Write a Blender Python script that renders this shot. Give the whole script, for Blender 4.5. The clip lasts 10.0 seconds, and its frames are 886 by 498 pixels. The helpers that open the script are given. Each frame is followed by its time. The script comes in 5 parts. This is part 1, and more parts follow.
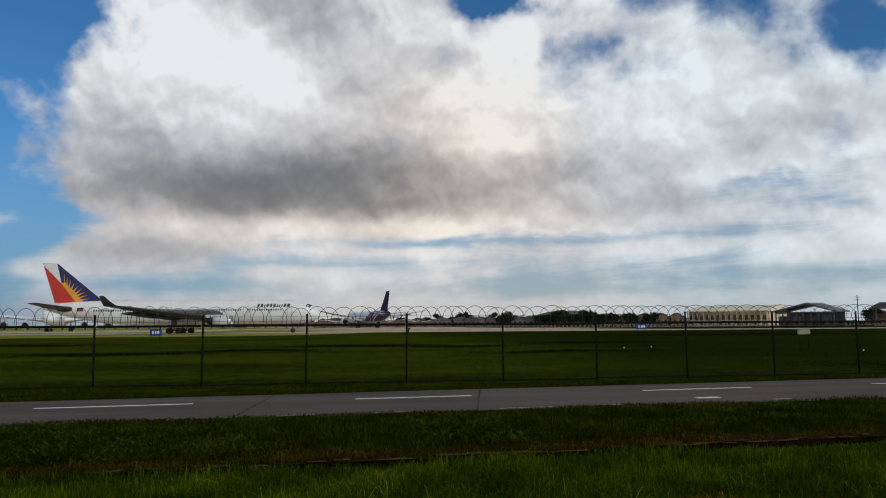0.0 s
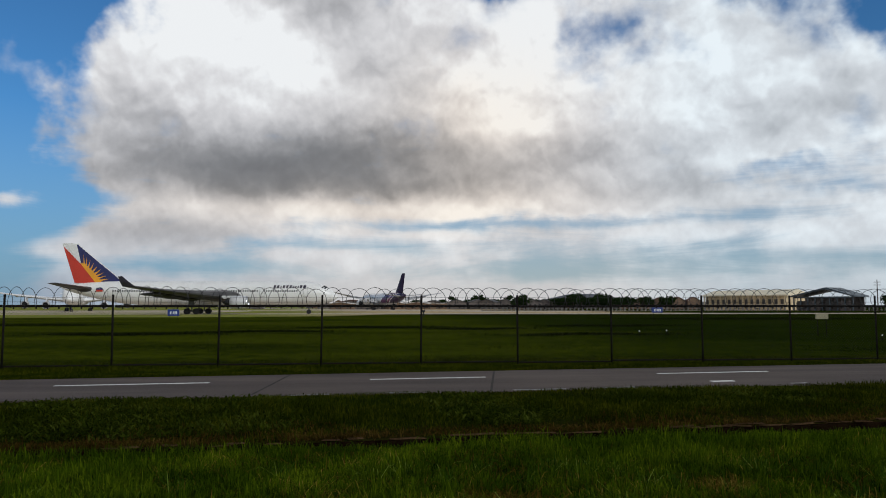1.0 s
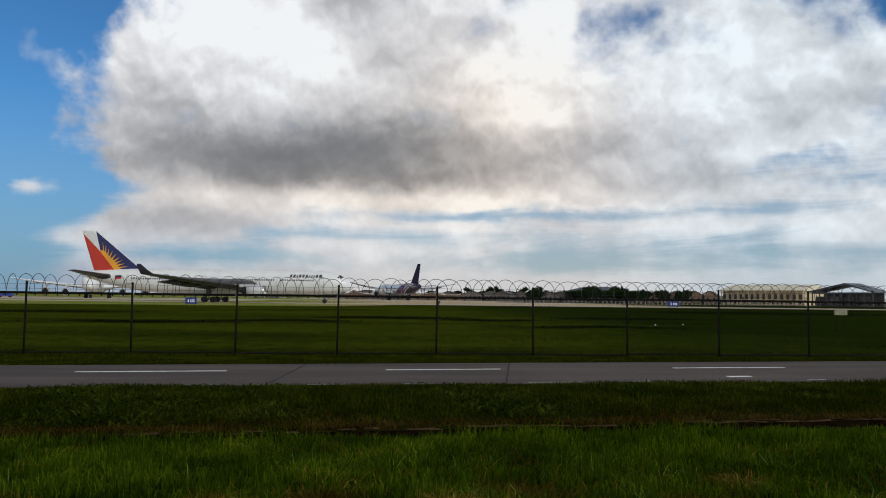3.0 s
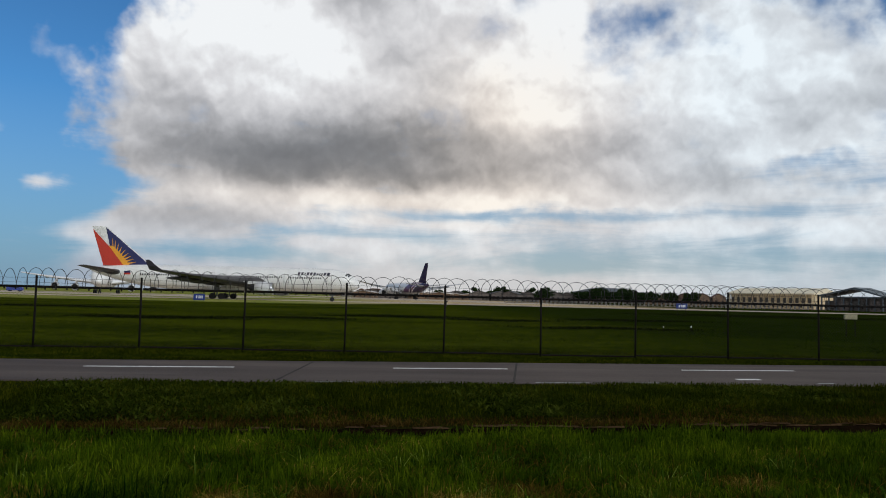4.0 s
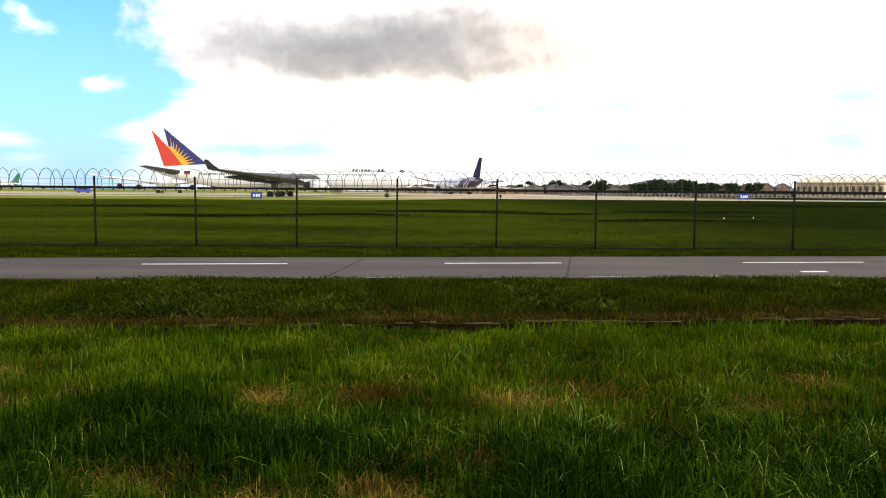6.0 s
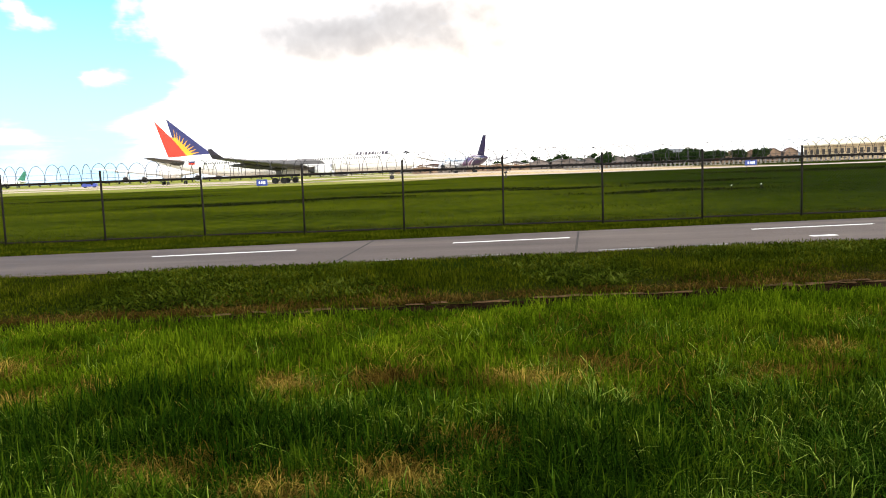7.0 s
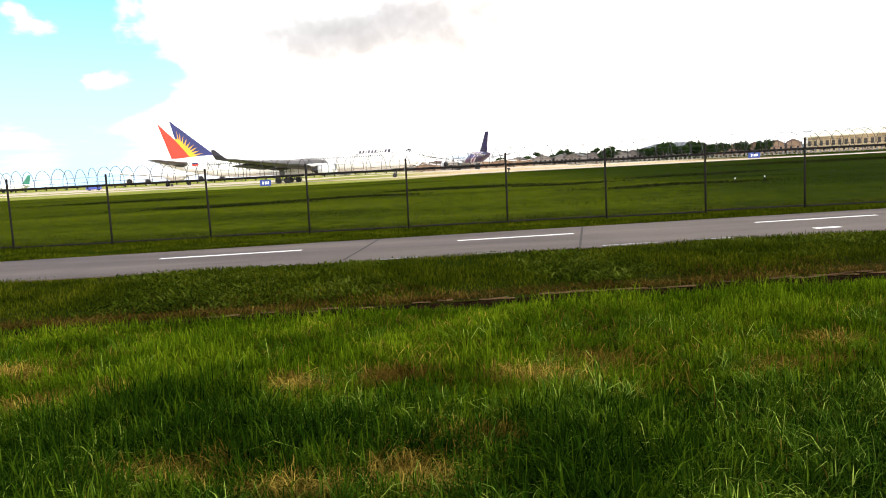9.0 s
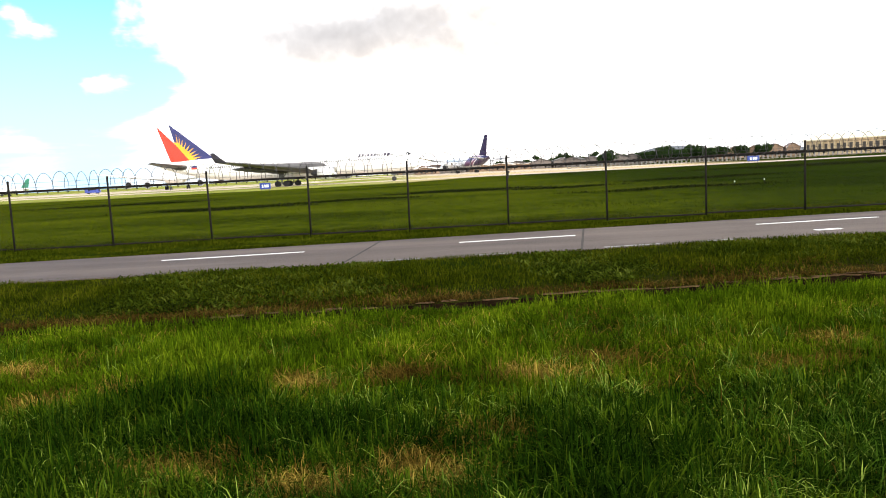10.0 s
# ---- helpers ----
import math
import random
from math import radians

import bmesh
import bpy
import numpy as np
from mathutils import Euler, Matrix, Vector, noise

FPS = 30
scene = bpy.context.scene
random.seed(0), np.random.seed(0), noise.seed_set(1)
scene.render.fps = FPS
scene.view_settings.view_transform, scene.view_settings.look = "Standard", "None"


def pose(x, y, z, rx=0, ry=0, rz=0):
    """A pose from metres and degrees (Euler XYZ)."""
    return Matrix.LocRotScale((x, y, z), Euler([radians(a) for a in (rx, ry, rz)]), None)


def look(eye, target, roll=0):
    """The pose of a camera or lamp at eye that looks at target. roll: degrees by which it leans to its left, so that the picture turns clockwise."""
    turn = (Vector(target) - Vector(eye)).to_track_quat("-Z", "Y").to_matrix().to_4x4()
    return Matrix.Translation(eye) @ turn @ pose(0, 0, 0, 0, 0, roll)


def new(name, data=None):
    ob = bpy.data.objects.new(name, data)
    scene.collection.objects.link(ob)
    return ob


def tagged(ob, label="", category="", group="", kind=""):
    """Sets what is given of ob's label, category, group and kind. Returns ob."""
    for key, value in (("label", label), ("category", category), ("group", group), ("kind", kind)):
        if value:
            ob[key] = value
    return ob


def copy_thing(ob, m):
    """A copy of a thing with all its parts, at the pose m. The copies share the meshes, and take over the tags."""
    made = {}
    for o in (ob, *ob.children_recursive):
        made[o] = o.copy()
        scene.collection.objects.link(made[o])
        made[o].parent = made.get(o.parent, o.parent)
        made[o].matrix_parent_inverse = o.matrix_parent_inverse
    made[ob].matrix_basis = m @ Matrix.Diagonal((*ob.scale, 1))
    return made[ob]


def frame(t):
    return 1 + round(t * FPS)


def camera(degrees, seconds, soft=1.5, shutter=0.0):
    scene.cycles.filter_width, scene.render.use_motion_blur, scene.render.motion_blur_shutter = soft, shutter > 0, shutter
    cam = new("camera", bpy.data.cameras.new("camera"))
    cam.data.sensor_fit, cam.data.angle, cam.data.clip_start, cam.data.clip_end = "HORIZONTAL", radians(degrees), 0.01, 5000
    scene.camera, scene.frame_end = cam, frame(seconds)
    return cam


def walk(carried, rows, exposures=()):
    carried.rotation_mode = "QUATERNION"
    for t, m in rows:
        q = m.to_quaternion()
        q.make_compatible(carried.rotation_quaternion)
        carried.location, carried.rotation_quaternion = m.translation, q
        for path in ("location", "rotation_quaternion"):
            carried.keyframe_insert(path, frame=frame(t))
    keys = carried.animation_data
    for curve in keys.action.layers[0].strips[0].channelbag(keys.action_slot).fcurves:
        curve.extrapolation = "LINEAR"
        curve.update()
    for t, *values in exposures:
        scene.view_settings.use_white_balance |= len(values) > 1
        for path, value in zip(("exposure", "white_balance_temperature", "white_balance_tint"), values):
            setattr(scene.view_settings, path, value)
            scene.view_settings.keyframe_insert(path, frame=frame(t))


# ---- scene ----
cam = camera(61.58, 10.0, soft=1.0)
PATH = [
    (0, pose(-0.031, -0.161, 1.663, 95.787, 0.409, -7.841)),
    (0.5, pose(-0.026, -0.134, 1.647, 95.517, 0.082, -7.016)),
    (1, pose(-0.011, -0.147, 1.644, 94.448, 0.020, -6.673)),
    (1.5, pose(-0.018, -0.124, 1.632, 94.313, -0.005, -6.645)),
    (2.0, pose(-0.030, -0.132, 1.640, 94.067, -0.062, -6.327)),
    (2.5, pose(-0.040, -0.167, 1.657, 93.887, -0.292, -5.932)),
    (2.7, pose(-0.034, -0.180, 1.657, 93.823, -0.421, -5.728)),
    (3.8, pose(-0.040, -0.178, 1.662, 93.696, -1.267, -5.043)),
    (4.0, pose(-0.052, -0.145, 1.646, 93.700, -1.372, -4.952)),
    (4.5, pose(-0.101, -0.150, 1.674, 93.681, -1.699, -5.089)),
    (5.0, pose(-0.007, -0.000, 1.627, 91.151, -1.668, -3.238)),
    (5.5, pose(0.067, 0.174, 1.620, 88.112, -1.397, -1.561)),
    (5.7, pose(0.056, 0.196, 1.624, 86.904, -1.056, -1.195)),
    (6.8, pose(0.059, 0.246, 1.641, 84.109, 1.626, -0.378)),
    (7.0, pose(0.054, 0.206, 1.643, 83.969, 2.080, -0.376)),
    (7.5, pose(0.088, 0.232, 1.638, 83.735, 2.682, -0.205)),
    (8.0, pose(0.053, 0.155, 1.673, 83.593, 2.882, -0.243)),
    (8.5, pose(0.054, 0.127, 1.671, 83.682, 3.092, -0.226)),
    (9, pose(0.039, 0.108, 1.668, 83.764, 2.982, -0.156)),
    (9.5, pose(0.008, 0.069, 1.665, 83.826, 2.953, -0.205)),
    (10, pose(-0.025, 0.083, 1.635, 84.030, 2.971, -0.232)),
]
EXPOSURES = [(0.0, -0.54, 6000, 7), (1.0, -0.45, 6000, 7), (4.0, -0.40, 6000, 7), (4.5, -0.34, 6050, 7), (5.0, -0.12, 6150, 8), (5.5, 0.14, 6300, 8), (5.7, 0.5, 6350, 9), (6.8, 1.45, 6450, 9), (7.5, 1.62, 6450, 9), (10.0, 1.62, 6450, 9)]
walk(cam, PATH, EXPOSURES)

# ---- sky and sun ----
SUN_ELEVATION, SUN_AZIMUTH = 30.0, 140.0

world = bpy.data.worlds.new("sky")
scene.world = world
world.use_nodes = True
wt = world.node_tree
wt.nodes.clear()


class Graph:
    """Short hand for node arithmetic in one tree."""

    def __init__(self, tree):
        self.tree = tree

    def node(self, kind, **values):
        n = self.tree.nodes.new(kind)
        for key, value in values.items():
            setattr(n, key, value)
        return n

    def put(self, socket, value):
        if isinstance(value, bpy.types.NodeSocket):
            self.tree.links.new(value, socket)
        else:
            socket.default_value = value

    def math(self, op, a, b=0.0, c=0.0, clamp=False):
        n = self.node("ShaderNodeMath", operation=op, use_clamp=clamp)
        for s, v in zip(n.inputs, (a, b, c)):
            self.put(s, v)
        return n.outputs[0]

    def vmath(self, op, a, b):
        n = self.node("ShaderNodeVectorMath", operation=op)
        self.put(n.inputs[0], a)
        self.put(n.inputs[1], b)
        return n.outputs[0]

    def ramp(self, v, a, b, lo=0.0, hi=1.0, kind="SMOOTHSTEP"):
        n = self.node("ShaderNodeMapRange", interpolation_type=kind)
        for s, x in zip(n.inputs, (v, a, b, lo, hi)):
            self.put(s, x)
        return n.outputs[0]

    def mix(self, f, a, b, blend="MIX"):
        n = self.node("ShaderNodeMix", data_type="RGBA", blend_type=blend)
        self.put(n.inputs[0], f)
        self.put(n.inputs[6], a)
        self.put(n.inputs[7], b)
        return n.outputs[2]

    def noise(self, vec, scale, detail=4.0, rough=0.5, distort=0.0, out=0):
        n = self.node("ShaderNodeTexNoise")
        self.put(n.inputs["Vector"], vec)
        n.inputs["Scale"].default_value = scale
        n.inputs["Detail"].default_value = detail
        n.inputs["Roughness"].default_value = rough
        n.inputs["Distortion"].default_value = distort
        return n.outputs[out]

    def xyz(self, vec):
        n = self.node("ShaderNodeSeparateXYZ")
        self.put(n.inputs[0], vec)
        return n.outputs

    def vec(self, x, y, z):
        n = self.node("ShaderNodeCombineXYZ")
        for s, v in zip(n.inputs, (x, y, z)):
            self.put(s, v)
        return n.outputs[0]


def build_sky():
    g = Graph(wt)
    way = g.node("ShaderNodeTexCoord").outputs["Generated"]
    x, y, z = g.xyz(way)
    az = g.math("MULTIPLY", g.math("ARCTAN2", x, y), 57.2958)
    el = g.math("MULTIPLY", g.math("ARCSINE", z), 57.2958)
    # billows bend the outlines of the cloud masses
    w1 = g.xyz(g.noise(way, 7.0, 5.0, 0.55, out=1))
    w2 = g.xyz(g.noise(way, 26.0, 4.0, 0.55, out=1))
    low = g.ramp(el, 4.0, 13.0, 0.10, 1.0)

    def bent(v, i, a1, a2):
        d = g.math("ADD", g.math("MULTIPLY", g.math("SUBTRACT", w1[i], 0.5), a1), g.math("MULTIPLY", g.math("SUBTRACT", w2[i], 0.5), a2))
        return g.math("MULTIPLY_ADD", d, low, v)

    azw, elw = bent(az, 0, 12.0, 2.2), bent(el, 1, 8.0, 1.8)

    azs, els = bent(az, 0, 6.0, 1.2), bent(el, 1, 5.0, 1.0)

    def blob(ca, ce, ra, re, weight, inside):
        qa = g.math("MULTIPLY", g.math("SUBTRACT", azs if inside else azw, ca), 1.0 / ra)
        qe = g.math("MULTIPLY", g.math("SUBTRACT", els if inside else elw, ce), 1.0 / re)
        q = g.math("ADD", g.math("MULTIPLY", qa, qa), g.math("MULTIPLY", qe, qe))
        return g.math("MULTIPLY", g.math("POWER", 2.71828, g.math("MULTIPLY", q, -1.0)), weight)

    def total(items, inside=True):
        s = 0.0
        for it in items:
            s = g.math("ADD", blob(*it, inside), s)
        return s

    clear = total([(12.0, 24.5, 3.2, 1.3, 0.9), (17.5, 21.0, 4.5, 2.6, 0.58), (30.0, 22.5, 7.0, 2.0, 0.50), (23.0, 17.5, 6.0, 1.3, 0.28), (38.5, 20.0, 4.0, 2.6, 0.8),
                   (24.0, 24.5, 4.0, 1.5, 0.5), (13.0, 6.3, 19.0, 0.62, 0.56),
                   (31.5, 9.2, 4.5, 0.9, 0.5), (9.0, 4.6, 20.0, 0.8, 0.28), (35.0, 8.0, 4.0, 0.7, 0.35), (28.0, 3.2, 18.0, 1.3, 0.50), (3.0, 2.6, 20.0, 0.9, 0.30), (-13.0, 3.2, 8.0, 0.9, 0.34), (-4.0, 5.0, 9.0, 0.5, 0.26), (-24.2, 7.3, 1.6, 0.8, -0.55), (-27.4, 11.2, 1.6, 0.7, -0.34), (-24.0, 17.0, 1.8, 1.6, -0.30), (-22.5, 4.0, 5.0, 0.8, -0.25)], False)
    # the edge of the great cloud leans in at its top and under its belly
    dip = g.math("MULTIPLY", g.math("SUBTRACT", el, 7.0), 0.52)
    lean = g.math("ADD", g.ramp(el, 14.5, 21.0, 0.0, 5.0), g.math("MULTIPLY", g.math("POWER", 2.71828, g.math("MULTIPLY", g.math("MULTIPLY", dip, dip), -1.0)), 4.0))
    left = g.math("MULTIPLY", g.ramp(g.math("SUBTRACT", azw, lean), -19.0, -24.4), g.ramp(az, -75.0, -45.0))
    left = g.math("MULTIPLY", left, g.ramp(elw, 2.0, 6.8, 0.62, 1.0))
    clear = g.math("ADD", clear, g.math("MULTIPLY", left, 0.92))
    flat = g.vec(g.math("MULTIPLY", az, 0.05), g.math("MULTIPLY", el, 0.32), 0.0)
    streak = g.noise(flat, 1.6, 8.0, 0.62, 0.5)
    billow = g.noise(way, 11.0, 5.0, 0.5)
    mass = g.math("ADD", g.math("MULTIPLY", g.math("SUBTRACT", billow, 0.5), g.ramp(el, 8.0, 15.0, 0.9, 1.5)), g.math("MULTIPLY", g.math("SUBTRACT", streak, 0.5), g.ramp(el, 8.0, 15.0, 1.05, 0.15)))
    cover = g.math("SUBTRACT", g.math("ADD", 0.84, mass), clear)
    density = g.ramp(cover, 0.16, 0.74)
    # relief: light from above, grey bellies
    up = g.vmath("ADD", way, (0.004, 0.0, 0.030))
    wobble = g.node("ShaderNodeVectorMath", operation="SCALE")
    g.put(wobble.inputs[0], g.noise(way, 11.0, 4.0, 0.5, out=1))
    wobble.inputs["Scale"].default_value = 0.09

    def heap(v, scale):
        n = g.node("ShaderNodeTexVoronoi", feature="SMOOTH_F1")
        g.put(n.inputs["Vector"], g.vmath("ADD", v, wobble.outputs[0]))
        n.inputs["Scale"].default_value, n.inputs["Smoothness"].default_value = scale, 0.8
        return n.outputs["Distance"]

    relief = g.math("ADD", g.math("SUBTRACT", heap(up, 9.0), heap(way, 9.0)), g.math("MULTIPLY", g.math("SUBTRACT", heap(up, 21.0), heap(way, 21.0)), 0.30))
    grey = total([(-15.0, 13.5, 5.0, 2.4, 0.20), (-17.0, 9.8, 4.5, 1.8, 0.22), (1.5, 14.5, 6.0, 3.0, 0.12),
                  (-3.0, 23.0, 5.5, 3.0, 0.34), (2.0, 19.5, 4.0, 3.0, 0.12), (13.5, 9.0, 5.5, 1.5, 0.20), (19.0, 12.3, 6.5, 1.7, 0.24),
                  (34.0, 13.6, 6.5, 2.0, 0.26), (-14.0, 5.6, 8.0, 1.6, 0.40), (24.0, 8.8, 7.0, 1.0, 0.16)])
    belly = g.math("MULTIPLY", blob(-4.0, 10.3, 14.0, 2.7, 0.90, True), g.ramp(els, 6.6, 8.6))
    grey = g.math("ADD", grey, g.math("ADD", belly, blob(-2.0, 11.0, 9.0, 2.2, 0.10, True)))
    white = total([(-6.8, 17.6, 4.0, 3.2, 0.26), (12.9, 20.5, 4.6, 4.0, 0.15), (11.8, 13.5, 4.0, 4.0, 0.14),
                   (-13.0, 19.0, 3.0, 2.4, 0.28), (26.0, 17.0, 7.0, 2.5, 0.22), (4.0, 7.9, 9.0, 0.8, 0.18)])
    away = g.math("SUBTRACT", 1.0, g.ramp(el, 25.0, 42.0))
    shade = g.math("ADD", g.math("SUBTRACT", grey, white), 0.15)
    shade = g.math("ADD", shade, g.math("MULTIPLY", g.math("SUBTRACT", 1.0, away), 0.75))
    shade = g.math("SUBTRACT", shade, g.math("MULTIPLY", relief, 0.30))
    shade = g.math("ADD", shade, g.math("MULTIPLY", g.math("SUBTRACT", billow, 0.5), -0.16))
    wound = g.vmath("ADD", way, wobble.outputs[0])
    swirl = g.noise(wound, 8.0, 4.0, 0.45)
    swirl_up = g.noise(g.vmath("ADD", wound, (0.003, 0.0, 0.016)), 8.0, 4.0, 0.45)
    shade = g.math("SUBTRACT", shade, g.math("MULTIPLY", g.math("SUBTRACT", swirl, 0.5), 0.30))
    shade = g.math("SUBTRACT", shade, g.math("MULTIPLY", g.math("SUBTRACT", swirl, swirl_up), 0.6))
    puff = g.math("SUBTRACT", g.noise(way, 34.0, 6.0, 0.55), g.noise(g.vmath("ADD", way, (0.002, 0.0, 0.009)), 34.0, 6.0, 0.55))
    lumps = g.math("SUBTRACT", g.noise(wound, 14.0, 3.0, 0.45), g.noise(g.vmath("ADD", wound, (0.004, 0.0, 0.014)), 14.0, 3.0, 0.45))
    shade = g.math("SUBTRACT", shade, g.math("MULTIPLY", lumps, g.ramp(el, 5.0, 9.0, 0.2, 1.0)))
    shade = g.math("SUBTRACT", shade, g.math("MULTIPLY", puff, 0.30))
    shade = g.math("MULTIPLY", shade, 0.8, clamp=True)
    ramp = g.node("ShaderNodeValToRGB")
    cr = ramp.color_ramp
    cr.elements[0].position, cr.elements[0].color = 0.0, (1.24, 1.20, 1.15, 1)
    cr.elements[1].position, cr.elements[1].color = 1.0, (0.25, 0.243, 0.245, 1)
    for p, c in ((0.16, (0.97, 0.92, 0.89, 1)), (0.384, (0.66, 0.63, 0.62, 1)), (0.624, (0.41, 0.395, 0.392, 1)), (0.80, (0.305, 0.297, 0.298, 1))):
        e = cr.elements.new(p)
        e.color = c
    g.put(ramp.inputs[0], shade)
    sky = g.node("ShaderNodeTexSky", sky_type="NISHITA", sun_disc=False)
    sky.sun_elevation, sky.sun_rotation = radians(SUN_ELEVATION), radians(SUN_AZIMUTH)
    sky.air_density, sky.dust_density, sky.ozone_density = 1.0, 0.3, 3.0
    blue = g.vmath("MULTIPLY", sky.outputs[0], (0.050, 0.088, 0.114))
    haze = g.ramp(el, 14.0, 0.5, 0.0, 0.85, "LINEAR")
    side = g.ramp(az, 17.0, 30.0)
    low_blue = g.mix(side, g.mix(g.ramp(az, -22.0, 2.0), (0.26, 0.37, 0.51, 1), (0.60, 0.61, 0.60, 1)), (0.50, 0.58, 0.63, 1))
    low_veil = g.mix(side, g.mix(g.ramp(az, -22.0, 2.0), (0.28, 0.37, 0.48, 1), (0.78, 0.72, 0.67, 1)), (0.60, 0.645, 0.67, 1))
    blue = g.mix(haze, blue, low_blue)
    # evening-warm light in the middle, cooler veils to the side
    warm = g.math("ADD", blob(9.0, 13.0, 8.0, 5.5, 0.9, True), blob(0.0, 7.6, 19.0, 1.9, 0.9, True), clamp=True)
    tint = g.mix(warm, g.mix(g.ramp(az, 15.0, 27.0), (0.995, 0.985, 0.985, 1), (0.95, 1.0, 1.035, 1)), (1.09, 0.985, 0.875, 1))
    lit = g.mix(1.0, ramp.outputs[0], tint, "MULTIPLY")
    cloud = g.mix(g.ramp(el, 6.0, 0.0, 0.0, 0.75), lit, low_veil)
    colour = g.mix(density, blue, cloud)
    colour = g.mix(g.ramp(el, -0.2, -2.0), colour, (0.05, 0.06, 0.04, 1))
    bg = g.node("ShaderNodeBackground")
    g.put(bg.inputs[0], colour)
    bg.inputs[1].default_value = 1.0
    out = g.node("ShaderNodeOutputWorld")
    wt.links.new(bg.outputs[0], out.inputs[0])


build_sky()

sun = new("sun", bpy.data.lights.new("sun", "SUN"))
sun.data.energy, sun.data.angle, sun.data.color = 1.8, radians(12), (1.0, 0.95, 0.88)
sun_way = Vector((math.sin(radians(SUN_AZIMUTH)) * math.cos(radians(SUN_ELEVATION)), math.cos(radians(SUN_AZIMUTH)) * math.cos(radians(SUN_ELEVATION)), math.sin(radians(SUN_ELEVATION))))
sun.matrix_world = look(sun_way * 100, (0, 0, 0))


# ---- materials ----
def material(name):
    m = bpy.data.materials.new(name)
    m.use_nodes = True
    bsdf = m.node_tree.nodes["Principled BSDF"]
    return m, Graph(m.node_tree), bsdf


def surface(name, colour, rough=0.6, metal=0.0, vary=0.25, scale=3.0, bump=0.0, spec=0.5, dirt=None):
    """Paint, metal, concrete: two scales of variation, optional dirt colour, fine relief."""
    m, g, b = material(name)
    pos = g.node("ShaderNodeTexCoord").outputs["Object"]
    n1, n2 = g.noise(pos, scale, 5.0, 0.6), g.noise(pos, scale * 9.0, 3.0, 0.6)
    f = g.math("ADD", g.math("MULTIPLY", n1, 0.65), g.math("MULTIPLY", n2, 0.35))
    dark = tuple(c * (1 - vary) for c in colour) + (1,)
    light = tuple(min(1, c * (1 + vary)) for c in colour) + (1,)
    col = g.mix(g.ramp(f, 0.35, 0.65), dark, light)
    if dirt:
        col = g.mix(g.ramp(g.noise(pos, scale * 0.6, 6.0, 0.65), 0.52, 0.72, 0.0, 0.7), col, dirt + (1,))
    g.put(b.inputs["Base Color"], col)
    g.put(b.inputs["Roughness"], g.ramp(n2, 0.3, 0.7, max(0.05, rough - 0.08), min(1, rough + 0.08)))
    b.inputs["Metallic"].default_value = metal
    b.inputs["Specular IOR Level"].default_value = spec
    if bump:
        bn = g.node("ShaderNodeBump")
        bn.inputs["Strength"].default_value = bump
        bn.inputs["Distance"].default_value = 0.02
        g.put(bn.inputs["Height"], n2)
        g.put(b.inputs["Normal"], bn.outputs[0])
    return m


def blade_material(name, dark, mid, light, thin=0.35, rough=0.6, spec=0.0, drift_scale=(0.9, 0.9, 0.9), single=0.55, middle=0.55):
    """Leaf blades: hue by blade and by drifts over the ground, part of the light passes through."""
    m, g, b = material(name)
    geo = g.node("ShaderNodeNewGeometry")
    rnd = geo.outputs["Random Per Island"]
    drift = g.noise(g.vmath("MULTIPLY", geo.outputs["Position"], drift_scale), 1.0, 4.0, 0.6)
    f = g.math("ADD", g.math("MULTIPLY", rnd, single), g.math("MULTIPLY", g.ramp(drift, 0.32, 0.68), 1.0 - single))
    ramp = g.node("ShaderNodeValToRGB")
    cr = ramp.color_ramp
    cr.elements[0].color, cr.elements[1].color = dark + (1,), light + (1,)
    e = cr.elements.new(middle)
    e.color = mid + (1,)
    g.put(ramp.inputs[0], f)
    g.put(b.inputs["Base Color"], ramp.outputs[0])
    b.inputs["Roughness"].default_value = rough
    b.inputs["Specular IOR Level"].default_value = spec
    tl = g.node("ShaderNodeBsdfTranslucent")
    g.put(tl.inputs[0], ramp.outputs[0])
    ms = g.node("ShaderNodeMixShader")
    ms.inputs[0].default_value = thin
    m.node_tree.links.new(b.outputs[0], ms.inputs[1])
    m.node_tree.links.new(tl.outputs[0], ms.inputs[2])
    m.node_tree.links.new(ms.outputs[0], m.node_tree.nodes["Material Output"].inputs[0])
    return m


